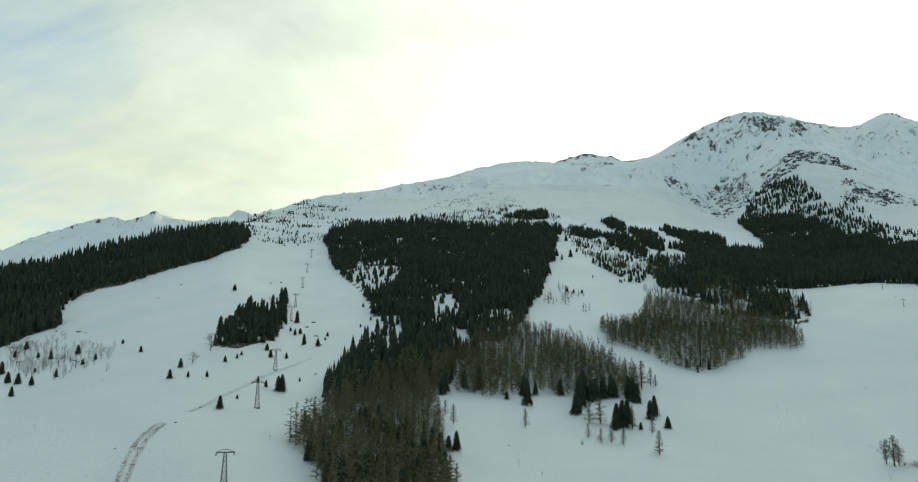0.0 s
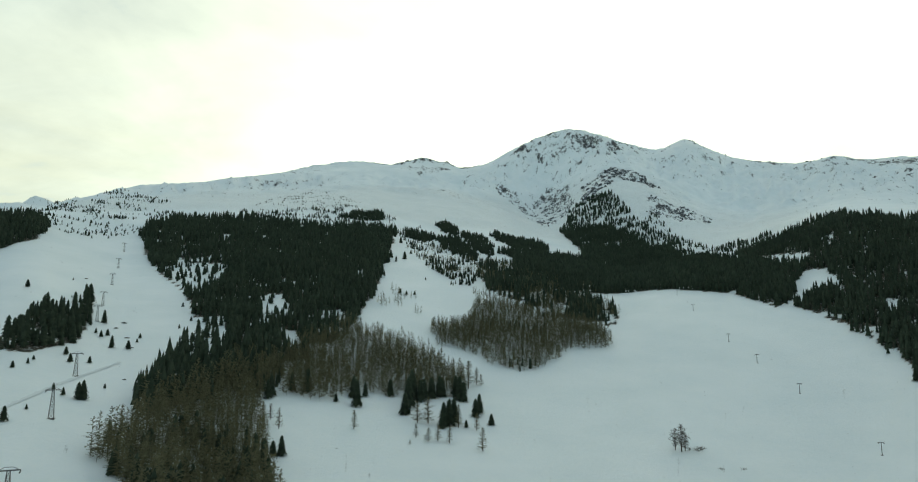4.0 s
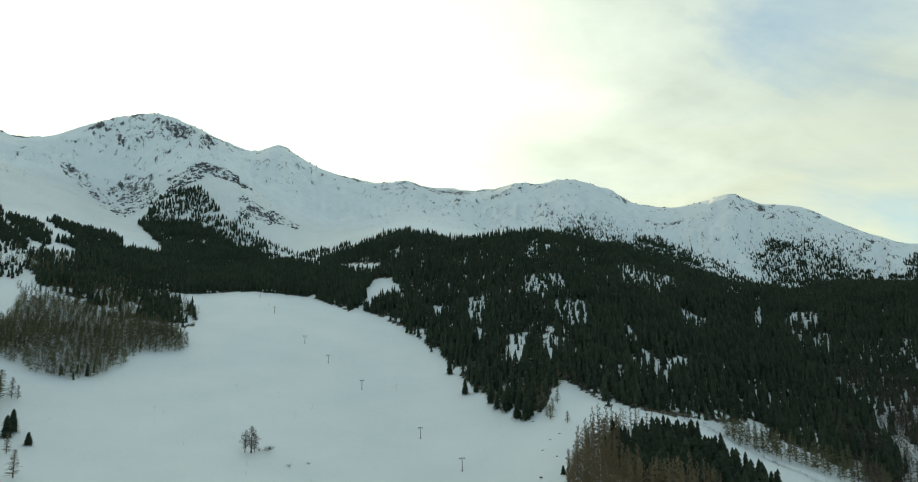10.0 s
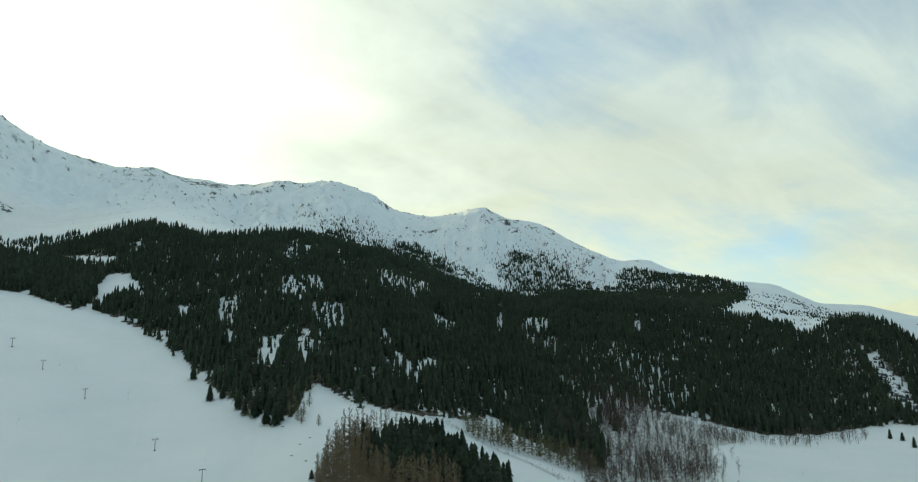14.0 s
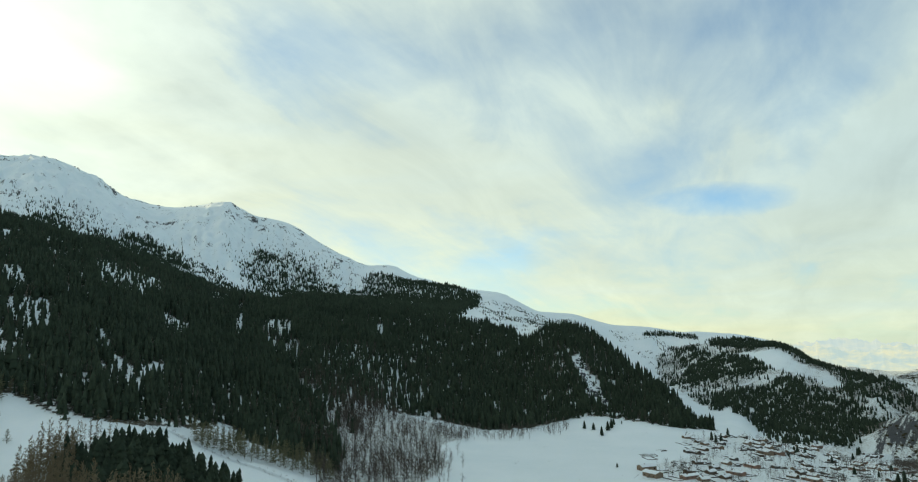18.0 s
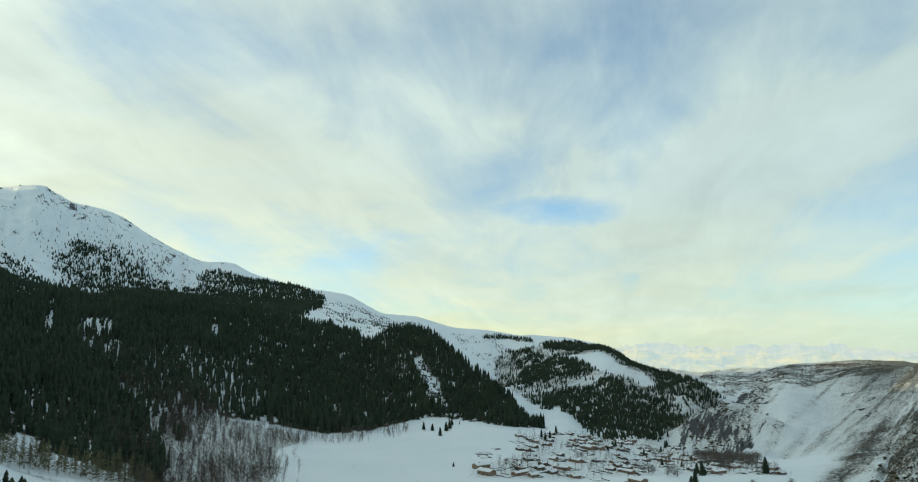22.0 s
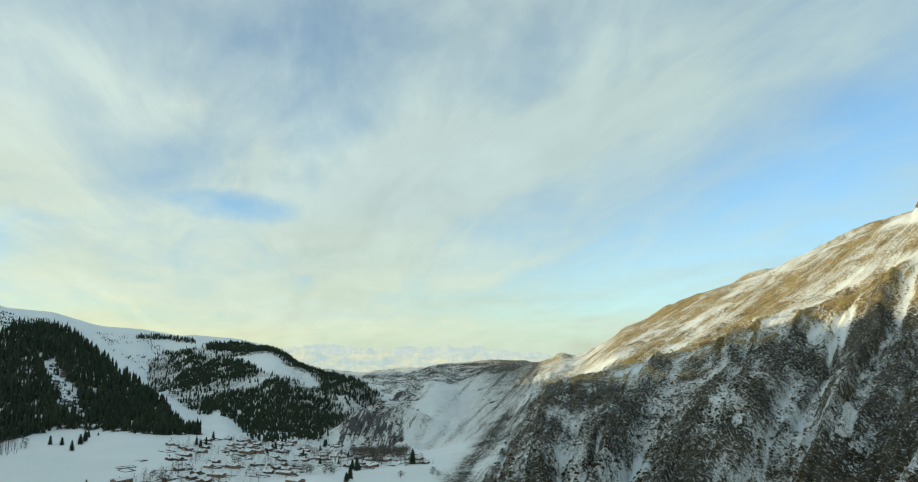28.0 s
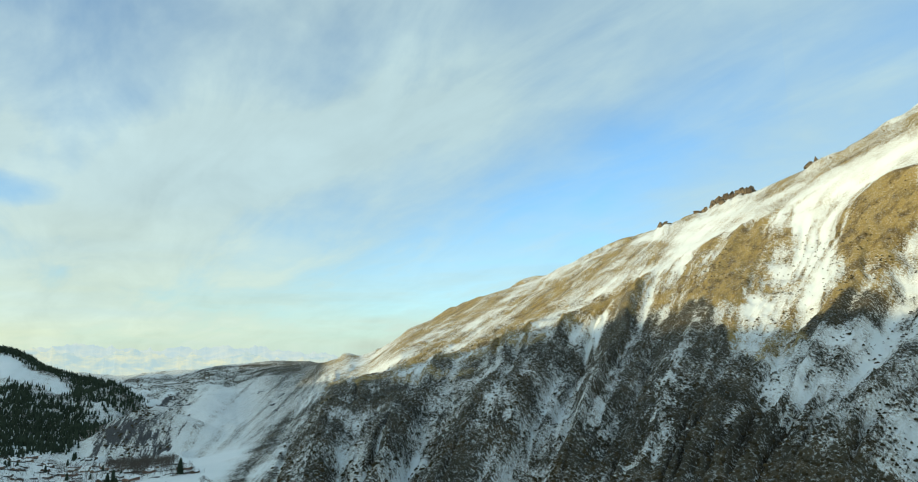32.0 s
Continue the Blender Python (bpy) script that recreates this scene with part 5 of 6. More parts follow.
for k, poly in enumerate((RIDGE_SHRUBS, SLOPE_SHRUBS)):
    wood("juniper_scrub", "low dark junipers dotting a snowy ridge", SPRUCE, FAR_SPRUCES, poly, 9.0, (2, 6), 2.2, (), 1.12, 30, 97 + k, "shrubs")
wood("larch_scatter", "leafless brown larches mixed among ridge spruces", LARCH, LARCHES, RIDGE_WOOD, 6.0, (8, 14), 1.2, (), 0.9, 30, 99)

# ---- single trees: (x, y, height) ----
SLOPE_SPRUCES = ((-290, 430, 8.3), (-278, 422, 8.1), (-263, 412, 6.5), (-258, 387, 6.8), (-366, 562, 7.9), (-325, 514, 5.4), (-306, 499, 7.9), (-258, 428, 6), (-287, 501, 7.9), (-258, 457, 4.8), (-255, 467, 5.3), (-260, 513, 4.1), (-226, 472, 5.4), (-357, 535, 6.6), (-320, 467, 10.6), (-289, 455, 4), (-452, 751, 10), (-170, 393, 6.2), (-174, 417, 6.6), (-160, 395, 4.2), (-150, 398, 4.2), (-121, 341, 7.7), (-153, 436, 4.6), (-150, 450, 4), (-151, 462, 3.3), (-123, 410, 4.3), (-116, 403, 4.9), (-108, 401, 10.5), (-106, 402, 11.9),)
LIFT_SPRUCES = ((-120, 364, 2.9), (-103, 433, 3.4), (-126, 486, 5.1), (-135, 477, 6.7), (-143, 495, 6.1), (-159, 648, 13.8), (-145, 585, 6.2), (-143, 596, 6.3), (-128, 548, 10.6), (-117, 550, 7.8), (-119, 599, 4.8), (-244, 712, 8.3), (-193, 727, 22), (-202, 750, 13.4), (-238, 826, 3), (-209, 725, 2.6), (-152, 597, 4.8), (-110, 754, 5.4), (-92, 687, 5.5), (-97, 651, 4.6), (-117, 579, 3.6),)
MEADOW_SPRUCES = ((32, 447, 6.5), (45, 441, 19.8), (45, 460, 17.3), (53, 464, 11.5), (71, 469, 13.4), (75, 430, 16.3), (80, 445, 23.3), (86, 465, 23.7), (91, 460, 17.7), (95, 467, 16.8), (101, 470, 17), (108, 475, 17.3), (110, 475, 14.8), (120, 474, 17.5), (121, 467, 19.7), (123, 463, 16.3), (96, 410, 17), (100, 412, 18.6), (104, 416, 18.1), (94, 405, 9.1), (122, 429, 13.7), (127, 437, 14.8), (110, 408, 5.4), (128, 413, 8.1), (-1, 343, 11), (-5, 341, 8.3), (-9, 446, 15.8), (-11, 440, 13.5), (4, 461, 14.4), (14, 461, 18.2),)
MEADOW_LARCHES = ((-3, 383, 11.2), (39, 395, 10.9), (74, 387, 7.8), (80, 381, 7.8), (86, 382, 9.8), (92, 378, 9.8), (108, 365, 12.9), (80, 414, 14.1), (87, 415, 16.3), (105, 408, 14.2), (115, 402, 10.6), (68, 373, 2.8), (133, 508, 16.2), (135, 495, 21.1), (144, 503, 13.5), (147, 501, 9), (-16, 446, 13.6), (-16, 416, 11.4), (-12, 391, 11.9), (-8, 397, 9.1),)
HIGH_SPRUCES = ((219, 1331, 16.8), (188, 1100, 15.8), (164, 1097, 15.8), (147, 1042, 13.1), (167, 1060, 11.4), (213, 1180, 8.5), (288, 1445, 15.7), (214, 1041, 11.2), (217, 1006, 12.6), (220, 985, 10.6), (221, 958, 12), (227, 914, 11.5), (224, 941, 10.1), (135, 821, 7.3), (142, 814, 5.8), (152, 813, 5.8), (235, 854, 6.1), (233, 863, 5.4), (260, 1187, 9.6), (271, 1106, 9), (475, 1532, 13.9), (460, 1430, 18.1), (467, 1412, 15.3), (460, 1340, 14.5), (322, 1653, 9), (327, 1538, 13.9), (62, 922, 6.6), (186, 911, 4.9), (242, 930, 8.3), (262, 957, 10.3),)
ROADSIDE_SPRUCES = ((307, 190, 5.5), (294, 169, 7.5), (408, 309, 13.3), (403, 297, 17.4), (389, 277, 16.6), (385, 267, 17.9), (391, 267, 12.3), (417, 322, 15.6), (519, 146, 9.5), (525, 146, 7.8), (429, 358, 14.6), (466, 407, 14.1), (435, 351, 11.7),)
FIELD_SPRUCES = ((760, -194, 12), (797, -211, 12.6), (814, -220, 12.9), (819, -188, 11.4), (806, -196, 9.8), (846, -242, 4.5), (840, -230, 10.4), (832, -277, 6), (745, -314, 11.2), (729, -312, 9.6), (750, -327, 9.9), (788, -352, 11.9), (579, -160, 4.6), (827, -526, 10),)
VILLAGE_SPRUCES = ((551, -464, 15.3), (698, -375, 5.9), (867, -561, 11.3), (854, -550, 12.6), (741, -447, 9.3), (673, -467, 7.7), (535, -376, 11.3), (591, -429, 5.8), (522, -372, 15.2), (617, -460, 6.1), (697, -424, 6.2),)
VALLEY_SPRUCES = ((622, -396, 8.8), (478, -334, 13), (466, -322, 8.7), (529, -445, 13), (531, -449, 9.5), (765, -422, 10.5), (745, -407, 8.7), (769, -433, 7.5), (1062, -487, 9.9), (598, -403, 6.2), (529, -380, 6.7),)
VILLAGE_BIRCHES = ((553, -333, 7.7), (542, -331, 8.7), (543, -336, 7.6), (521, -337, 9.6), (527, -347, 9.7), (517, -344, 7.4), (557, -209, 6.9), (550, -211, 5.8), (578, -209, 6.1), (614, -296, 6.9), (619, -303, 5.8), (626, -403, 7.7), (575, -431, 11.1), (573, -434, 9.9), (559, -429, 8.5), (505, -292, 5), (530, -243, 5.9), (520, -233, 5.7), (693, -362, 6.7), (679, -350, 5.2), (455, -370, 6), (446, -399, 7.1), (434, -395, 5),)
BARE_TREES = ((-171, 428, 6.8), (-173, 463, 12.2), (-257, 447, 6.3), (-282, 476, 5.9),)
MEADOW_TREE = ((226, 360, 13), (229, 358, 15.9), (232, 359, 10.9),)
MEADOW_BUSHES = ((235, 359, 2.2), (240, 358, 2.9), (244, 360, 2.2), (235, 329, 1.7), (249, 329, 1.4),)
ROADSIDE_LARCHES = ((386, 250, 11.1), (382, 245, 10.2), (379, 230, 7.6), (400, 262, 12.4), (394, 251, 9.7), (409, 256, 10.9),)
CHAIR_PYLONS = ((-85, 248, 16.3), (-107, 357, 12.4), (-123, 447, 11), (-166, 652, 11.6), (-183, 735, 13.1), (-209, 873, 13.3), (-236, 1012, 14.5), (-261, 1147, 12.4),)
TOW_POLES = ((314, 265, 7.4), (349, 333, 8.7), (387, 439, 7.5), (402, 504, 7.2), (416, 560, 6.5), (457, 676, 7.6), (495, 766, 6.1),)
STONES = ((-426, 702, 3.1), (-382, 628, 3.3), (-345, 601, 3.7), (-333, 590, 2.6), (-333, 784, 2.8), (-142, 281, 1), (-131, 313, 1.1), (-130, 338, 1.5), (-98, 457, 2), (-146, 662, 4.1), (-146, 635, 3.4), (-128, 595, 3.2), (-129, 546, 2.4), (-116, 556, 2.5), (-293, 463, 2), (-333, 509, 1.8), (-327, 713, 1.9), (27, 361, 0.9), (-236, 866, 3.9),)
STREAM_STONES = ((307, 204, 2.2), (340, 224, 1.4), (353, 227, 1.4), (361, 225, 1.5), (316, 192, 1.6), (345, 206, 1.4), (316, 189, 1.9), (298, 165, 1.2), (382, 259, 1.6), (330, 208, 1.7), (325, 190, 1.3),)
FARMS = ((568, -182, 8.1), (541, -178, 6.8), (534, -205, 5.9), (525, -213, 4.8), (554, -252, 4.7), (681, -342, 6.6), (694, -361, 6.1), (549, -297, 4.8), (571, -327, 4.5), (579, -321, 4), (654, -251, 4.2), (649, -257, 3.6), (749, -356, 4.3), (725, -357, 4.9), (756, -456, 5.3), (732, -472, 5.2), (483, -285, 4.8), (828, -554, 5.1), (688, -502, 5),)
TRACK_A = ((-123, 246), (-128, 260), (-133, 275), (-138, 294), (-139, 312))
TRACK_B = ((-132, 330), (-129, 349), (-127, 379), (-125, 416), (-120, 451), (-111, 507))
ROAD = ((448, 184), (461, 171), (460, 152), (456, 129), (445, 102), (436, 85))


def part(name, mesh, parent, label=""):
    ob = new(name, mesh)
    ob.parent = parent
    return tagged(ob, label) if label else ob


def from_bm(name, bm, mat, smooth=False):
    me = bpy.data.meshes.new(name)
    bm.to_mesh(me)
    bm.free()
    me.materials.append(mat)
    if smooth:
        me.polygons.foreach_set("use_smooth", np.ones(len(me.polygons), bool))
    return me


def box(bm, x0, y0, z0, x1, y1, z1, m=None):
    made = bmesh.ops.create_cube(bm, size=1.0)["verts"]
    t = Matrix.Translation(((x0 + x1) / 2, (y0 + y1) / 2, (z0 + z1) / 2)) @ Matrix.Diagonal((x1 - x0, y1 - y0, z1 - z0, 1))
    bmesh.ops.transform(bm, matrix=(m @ t) if m else t, verts=made)
    return made


def beam(bm, a, b, r, sides=6, r2=None):
    a, b = Vector(a), Vector(b)
    made = bmesh.ops.create_cone(bm, cap_ends=True, segments=sides, radius1=r, radius2=r if r2 is None else r2, depth=(b - a).length)["verts"]
    turn = (b - a).to_track_quat("Z", "Y").to_matrix().to_4x4()
    bmesh.ops.transform(bm, matrix=Matrix.Translation((a + b) / 2) @ turn, verts=made)


def stem_mesh(name, high, r, mat):
    bm = bmesh.new()
    beam(bm, (0, 0, -0.06), (0, 0, high), r, 7, r * 0.25)
    return from_bm(name, bm, mat)


def tree_thing(name, label, category, group, crown_shape, crown_mat, stem_high, stem_r):
    root = new(name)
    part("trunk", stem_mesh("trunk", stem_high, stem_r, BARK), root)
    part("crown", sheet_mesh("crown", crown_shape[0], crown_shape[1], [crown_mat], False), root)
    return tagged(root, label, category, group)


def set_trees(kinds, spots):
    for k, (x, y, h) in enumerate(spots):
        src = kinds[k % len(kinds)]
        z = float(height(np.array([x]), np.array([y]))[0])
        wide = h * (1.3 + 0.4 * abs(math.sin(k * 2.3 + x))) * (1.3 if h < 9 else 1.05)
        if not src.get("placed"):
            src["placed"] = 1
            ob = src
        else:
            ob = copy_thing(src, Matrix())
        ob.matrix_world = Matrix.Translation((x, y, z)) @ Matrix.Rotation(k * 2.4, 4, "Z") @ Matrix.Diagonal((wide, wide, h, 1))


def spruce_kinds(label, group):
    return [tree_thing("spruce", label, "tree", group, spruce_shape(11, 6, s, 0.22), SPRUCE, 0.5, 0.016) for s in (101, 102, 103)]


def larch_kinds(label, group):
    return [tree_thing("larch", label, "tree", group, bare_shape(90, s, 0.18, 0.10, True, 5, 0.009), LARCH, 0.96, 0.014) for s in (111, 112)]


set_trees(spruce_kinds("small dark green spruce alone on the snow slope", "spruces on the open slope"), SLOPE_SPRUCES)
set_trees(spruce_kinds("dark green spruce beside the chairlift line", "spruces by the chairlift"), LIFT_SPRUCES)
set_trees(spruce_kinds("tall dark green spruce at the edge of the meadow", "spruces at the meadow edge"), MEADOW_SPRUCES)
set_trees(larch_kinds("leafless brown larch standing in the snowy meadow", "larches at the meadow edge"), MEADOW_LARCHES)
set_trees(spruce_kinds("dark green spruce on the high snow slope", "spruces on the high slope"), HIGH_SPRUCES)
set_trees(spruce_kinds("dark green spruce beside the snowy stream bed", "spruces by the stream bed"), ROADSIDE_SPRUCES)
set_trees(larch_kinds("leafless brown larch in a snowy clearing", "larches in the clearing"), ROADSIDE_LARCHES)
set_trees(spruce_kinds("dark green spruce at the edge of the snow field", "spruces by the field"), FIELD_SPRUCES)
set_trees(spruce_kinds("dark green conifer among the village houses", "conifers in the village"), VILLAGE_SPRUCES)
set_trees(spruce_kinds("slim dark conifer beside the village lane", "conifers by the village lane"), VALLEY_SPRUCES)
bare = [tree_thing("bare_tree", "leafless grey-brown tree in the snow", "tree", "bare trees", bare_shape(34, s, 0.30, 0.12, False, 5, 0.008), TWIG, 0.8, 0.018) for s in (121, 122)]
set_trees(bare, BARE_TREES)
garden = [tree_thing("garden_tree", "leafless dark tree between the village houses", "tree", "village trees", bare_shape(40, s, 0.34, 0.08, False, 5, 0.012), TWIG, 0.8, 0.02) for s in (125, 126)]
set_trees(garden, VILLAGE_BIRCHES)
birch = [tree_thing("birch", "leafless birch alone in the open snow field", "tree", "birches in the snow field", bare_shape(70, s, 0.17, 0.10, False, 7, 0.006), TWIG, 0.85, 0.014) for s in (123, 124)]
set_trees(birch, MEADOW_TREE)
bush = [tree_thing("bush", "small leafless bush poking out of the snow", "bush", "bushes in the snow field", bare_shape(26, 131, 0.7, 0.05, False, 4, 0.02), TWIG, 0.5, 0.02)]
set_trees(bush, MEADOW_BUSHES)


# ---- stones showing through the snow ----
def stone_thing(seed):
    r = random.Random(seed)
    bm = bmesh.new()
    bmesh.ops.create_icosphere(bm, subdivisions=2, radius=1)
    for v in bm.verts:
        n = noise.noise(v.co * 1.6 + Vector((seed, 0, 0)))
        v.co *= 1 + 0.35 * n
        v.co.z = max(-0.3, v.co.z) * 0.5
        v.co.x *= 1.7
    return tagged(new("boulder", from_bm("boulder", bm, STONE)), "dark grey boulder half buried in snow", "rock", "boulders on the slope")


stones = [stone_thing(s) for s in (1, 2)]
for k, (x, y, h) in enumerate(STONES + STREAM_STONES):
    z = float(height(np.array([x]), np.array([y]))[0])
    ob = stones[k] if k < 2 else copy_thing(stones[k % 2], Matrix())
    s = h * 0.42
    ob.matrix_world = Matrix.Translation((x, y, z + 0.1 * s)) @ Matrix.Rotation(k * 1.7, 4, "Z") @ Matrix.Diagonal((s, s, s, 1))


# ---- broken rock on the high faces and towers on the bare mountain's crest ----
def block_shape(seed):
    r = np.random.default_rng(seed)
    v = np.array([(x, y, z) for z in (-0.4, 0.35, 1.0) for x, y in ((-1, -1), (1, -1), (1, 1), (-1, 1))], float)
    v[:, :2] *= np.repeat((1.0, 0.8, 0.25), 4)[:, None] * 0.6
    v += r.normal(0, 0.18, v.shape)
    f = [(8, 9, 10), (8, 10, 11)]
    for k in (0, 4):
        for j in range(4):
            i = (j + 1) % 4
            f += [(k + j, k + i, k + 4 + i), (k + j, k + 4 + i, k + 4 + j)]
    return v, np.array(f)


def crag_material(name, dark, light, dust=0.98):
    m, gr, sh = material(name)
    geo = gr.add("NewGeometry")
    n = gr.noise(geo.outputs["Position"], 0.25, 5, 0.7)
    tone = gr.math("ADD", gr.math("MULTIPLY", n, 0.6), gr.math("MULTIPLY", geo.outputs["Random Per Island"], 0.4))
    stone = gr.mix(gr.span(tone, 0.25, 0.75), dark, light)
    level = gr.add("SeparateXYZ", (0, geo.outputs["Normal"])).outputs[2]
    finish(gr, sh, gr.mix(gr.span(gr.math("ADD", level, gr.math("MULTIPLY", n, 0.5)), dust, dust + 0.08), stone, (0.74, 0.78, 0.80)), 0.85, n, 0.5, 0.6)
    return m


BLOCKS = [block_shape(s) for s in range(8)]
CRAG_ROCK = crag_material("snow-dusted grey rock", (0.035, 0.039, 0.046), (0.14, 0.147, 0.158))
TOR_ROCK = crag_material("snow-dusted brown rock", (0.055, 0.042, 0.030), (0.25, 0.195, 0.13), 1.30)


def outcrop(label, x, y, lo, hi, wide, mat=CRAG_ROCK):
    v, f = plant(BLOCKS, x, y, rng.uniform(lo, hi, len(x)) * rng.uniform(0.5, 1, len(x)), rng.uniform(0.7, 1.5, len(x)) * wide, 0.1)
    return tagged(new("rock_outcrop", sheet_mesh("rock_outcrop", v, f, [mat], False)), label, "rock", kind="stuff")


for k, poly in enumerate(ROCKS):
    x, y = places(poly, 8.0, (), 1.10 if k < 1 else 1.24, 22, 90 + k)
    outcrop("blocky grey rock breaking through mountain snow", x, y, 2.5, 13 if k < 1 else 7, 1.0)
for lo, hi, count, seed in ((20, 36, 190, 1), (36, 75, 420, 2)):
    b = rng.uniform(lo, hi, count)
    d = np.interp(b, LINES[4][:, 0], LINES[4][:, 1]) - 8 - 230 * rng.random(count) ** 1.6
    x, y = d * np.sin(np.radians(b)), d * np.cos(np.radians(b))
    keep = fbm(b * 0.8, d / 160, 3, 97) > 0.02
    outcrop("dark rocks along a snowy mountain crest", x[keep], y[keep], 3, 7, 1.3)
fan_rocks = rng.normal(0, 7, (60, 2)) + np.repeat(np.array(FAN_CRAGS, float), 10, 0)
outcrop("dark rocks in a line down the snow fan", fan_rocks[:, 0], fan_rocks[:, 1], 1.5, 4.5, 1.2)
x, y = places(GULLY, 7.0)
outcrop("grey rocks in a steep snowy gully", x, y, 1.5, 5, 1.3)
for mid, half, count, lo, hi in ((175.4, 1.6, 110, 4, 16), (172.9, 0.5, 12, 4, 11), (169.9, 0.4, 14, 4, 13), (181.5, 0.5, 10, 4, 12)):
    b = mid + half * rng.uniform(-1, 1, count)
    d = np.interp(b, LINES[4][:, 0], LINES[4][:, 1]) - 2 - 46 * rng.random(count) ** 1.5
    outcrop("jagged brown rock towers on the mountain crest", d * np.sin(np.radians(b)), d * np.cos(np.radians(b)), lo, hi, 0.85, TOR_ROCK)


# ---- chairlift pylons and drag lift poles ----
def pylon_thing():
    root = new("chairlift_pylon")
    H, w0, w1 = 13.0, 1.15, 0.45
    at = lambda sx, sy, t: (sx * (w0 + (w1 - w0) * t), sy * (w0 + (w1 - w0) * t), H * t)
    corners = ((-1, -1), (1, -1), (1, 1), (-1, 1))
    for sx, sy in corners:
        bm = bmesh.new()
        beam(bm, at(sx, sy, -0.02), at(sx, sy, 1), 0.11, 5)
        part("leg", from_bm("leg", bm, STEEL), root)
    for k in range(4):
        (ax, ay), (bx, by) = corners[k], corners[(k + 1) % 4]
        bm = bmesh.new()
        n = 6
        for j in range(n):
            t0, t1 = j / n, (j + 1) / n
            beam(bm, at(ax, ay, t0), at(bx, by, t1), 0.055, 4)
            beam(bm, at(bx, by, t0), at(ax, ay, t1), 0.055, 4)
            beam(bm, at(ax, ay, t1), at(bx, by, t1), 0.055, 4)
        part("bracing", from_bm("bracing", bm, STEEL), root)
    bm = bmesh.new()
    box(bm, -3.3, -0.22, H, 3.3, 0.22, H + 0.4)
    beam(bm, (-3.0, 0, H + 0.2), (-1.2, 0, H + 1.2), 0.09, 5)
    beam(bm, (3.0, 0, H + 0.2), (1.2, 0, H + 1.2), 0.09, 5)
    beam(bm, (-1.2, 0, H + 1.2), (1.2, 0, H + 1.2), 0.09, 5)
    part("crossarm", from_bm("crossarm", bm, STEEL), root)
    for s in (-1, 1):
        bm = bmesh.new()
        box(bm, s * 3.1 - 0.14, -1.6, H - 0.75, s * 3.1 + 0.14, 1.6, H - 0.5)
        beam(bm, (s * 3.1, 0, H - 0.6), (s * 3.1, 0, H + 0.1), 0.09, 5)
        train = part("sheave_train", from_bm("sheave_train", bm, STEEL), root, "row of grooved rope wheels")
        for j in range(4):
            y = -1.35 + 0.9 * j
            bm = bmesh.new()
            beam(bm, (s * 3.1 - 0.12, y, H - 0.42), (s * 3.1 + 0.12, y, H - 0.42), 0.26, 10)
            part("sheave", from_bm("sheave", bm, STEEL), train)
    bm = bmesh.new()
    box(bm, -1.6, -1.6, -0.6, 1.6, 1.6, 0.15)
    part("footing", from_bm("footing", bm, STONE), root, "concrete footing")
    return tagged(root, "grey steel lattice chairlift pylon with a crossarm", "lift pylon", "chairlift pylons")


def pole_thing():
    root = new("drag_lift_pole")
    bm = bmesh.new()
    beam(bm, (0, 0, -0.4), (0, 0, 7.4), 0.26, 10, 0.17)
    part("post", from_bm("post", bm, STEEL), root)
    bm = bmesh.new()
    box(bm, -1.75, -0.14, 7.25, 1.75, 0.14, 7.6)
    part("crossarm", from_bm("crossarm", bm, STEEL), root)
    for s in (-1, 1):
        bm = bmesh.new()
        box(bm, s * 1.55 - 0.08, -0.75, 6.78, s * 1.55 + 0.08, 0.75, 6.98)
        beam(bm, (s * 1.55, 0, 6.9), (s * 1.55, 0, 7.35), 0.07, 5)
        for y in (-0.6, 0.6):
            beam(bm, (s * 1.55 - 0.1, y, 7.02), (s * 1.55 + 0.1, y, 7.02), 0.2, 10)
        part("sheave_pair", from_bm("sheave_pair", bm, STEEL), root, "pair of rope wheels")
    bm = bmesh.new()
    box(bm, -0.7, -0.7, -0.6, 0.7, 0.7, 0.12)
    part("footing", from_bm("footing", bm, STONE), root, "concrete footing")
    return tagged(root, "grey steel drag lift pole with a crossarm", "lift pole", "drag lift poles")


def in_line(src, spots, full):
    for k, (x, y, h) in enumerate(spots):
        ax, ay, _ = spots[max(0, k - 1)]
        bx, by, _ = spots[min(len(spots) - 1, k + 1)]
        z = float(height(np.array([x]), np.array([y]))[0])
        ob = src if k == 0 else copy_thing(src, Matrix())
        ob.matrix_world = Matrix.Translation((x, y, z)) @ Matrix.Rotation(math.atan2(by - ay, bx - ax) - math.pi / 2, 4, "Z")


in_line(pylon_thing(), CHAIR_PYLONS, 13.0)
in_line(pole_thing(), TOW_POLES, 7.5)


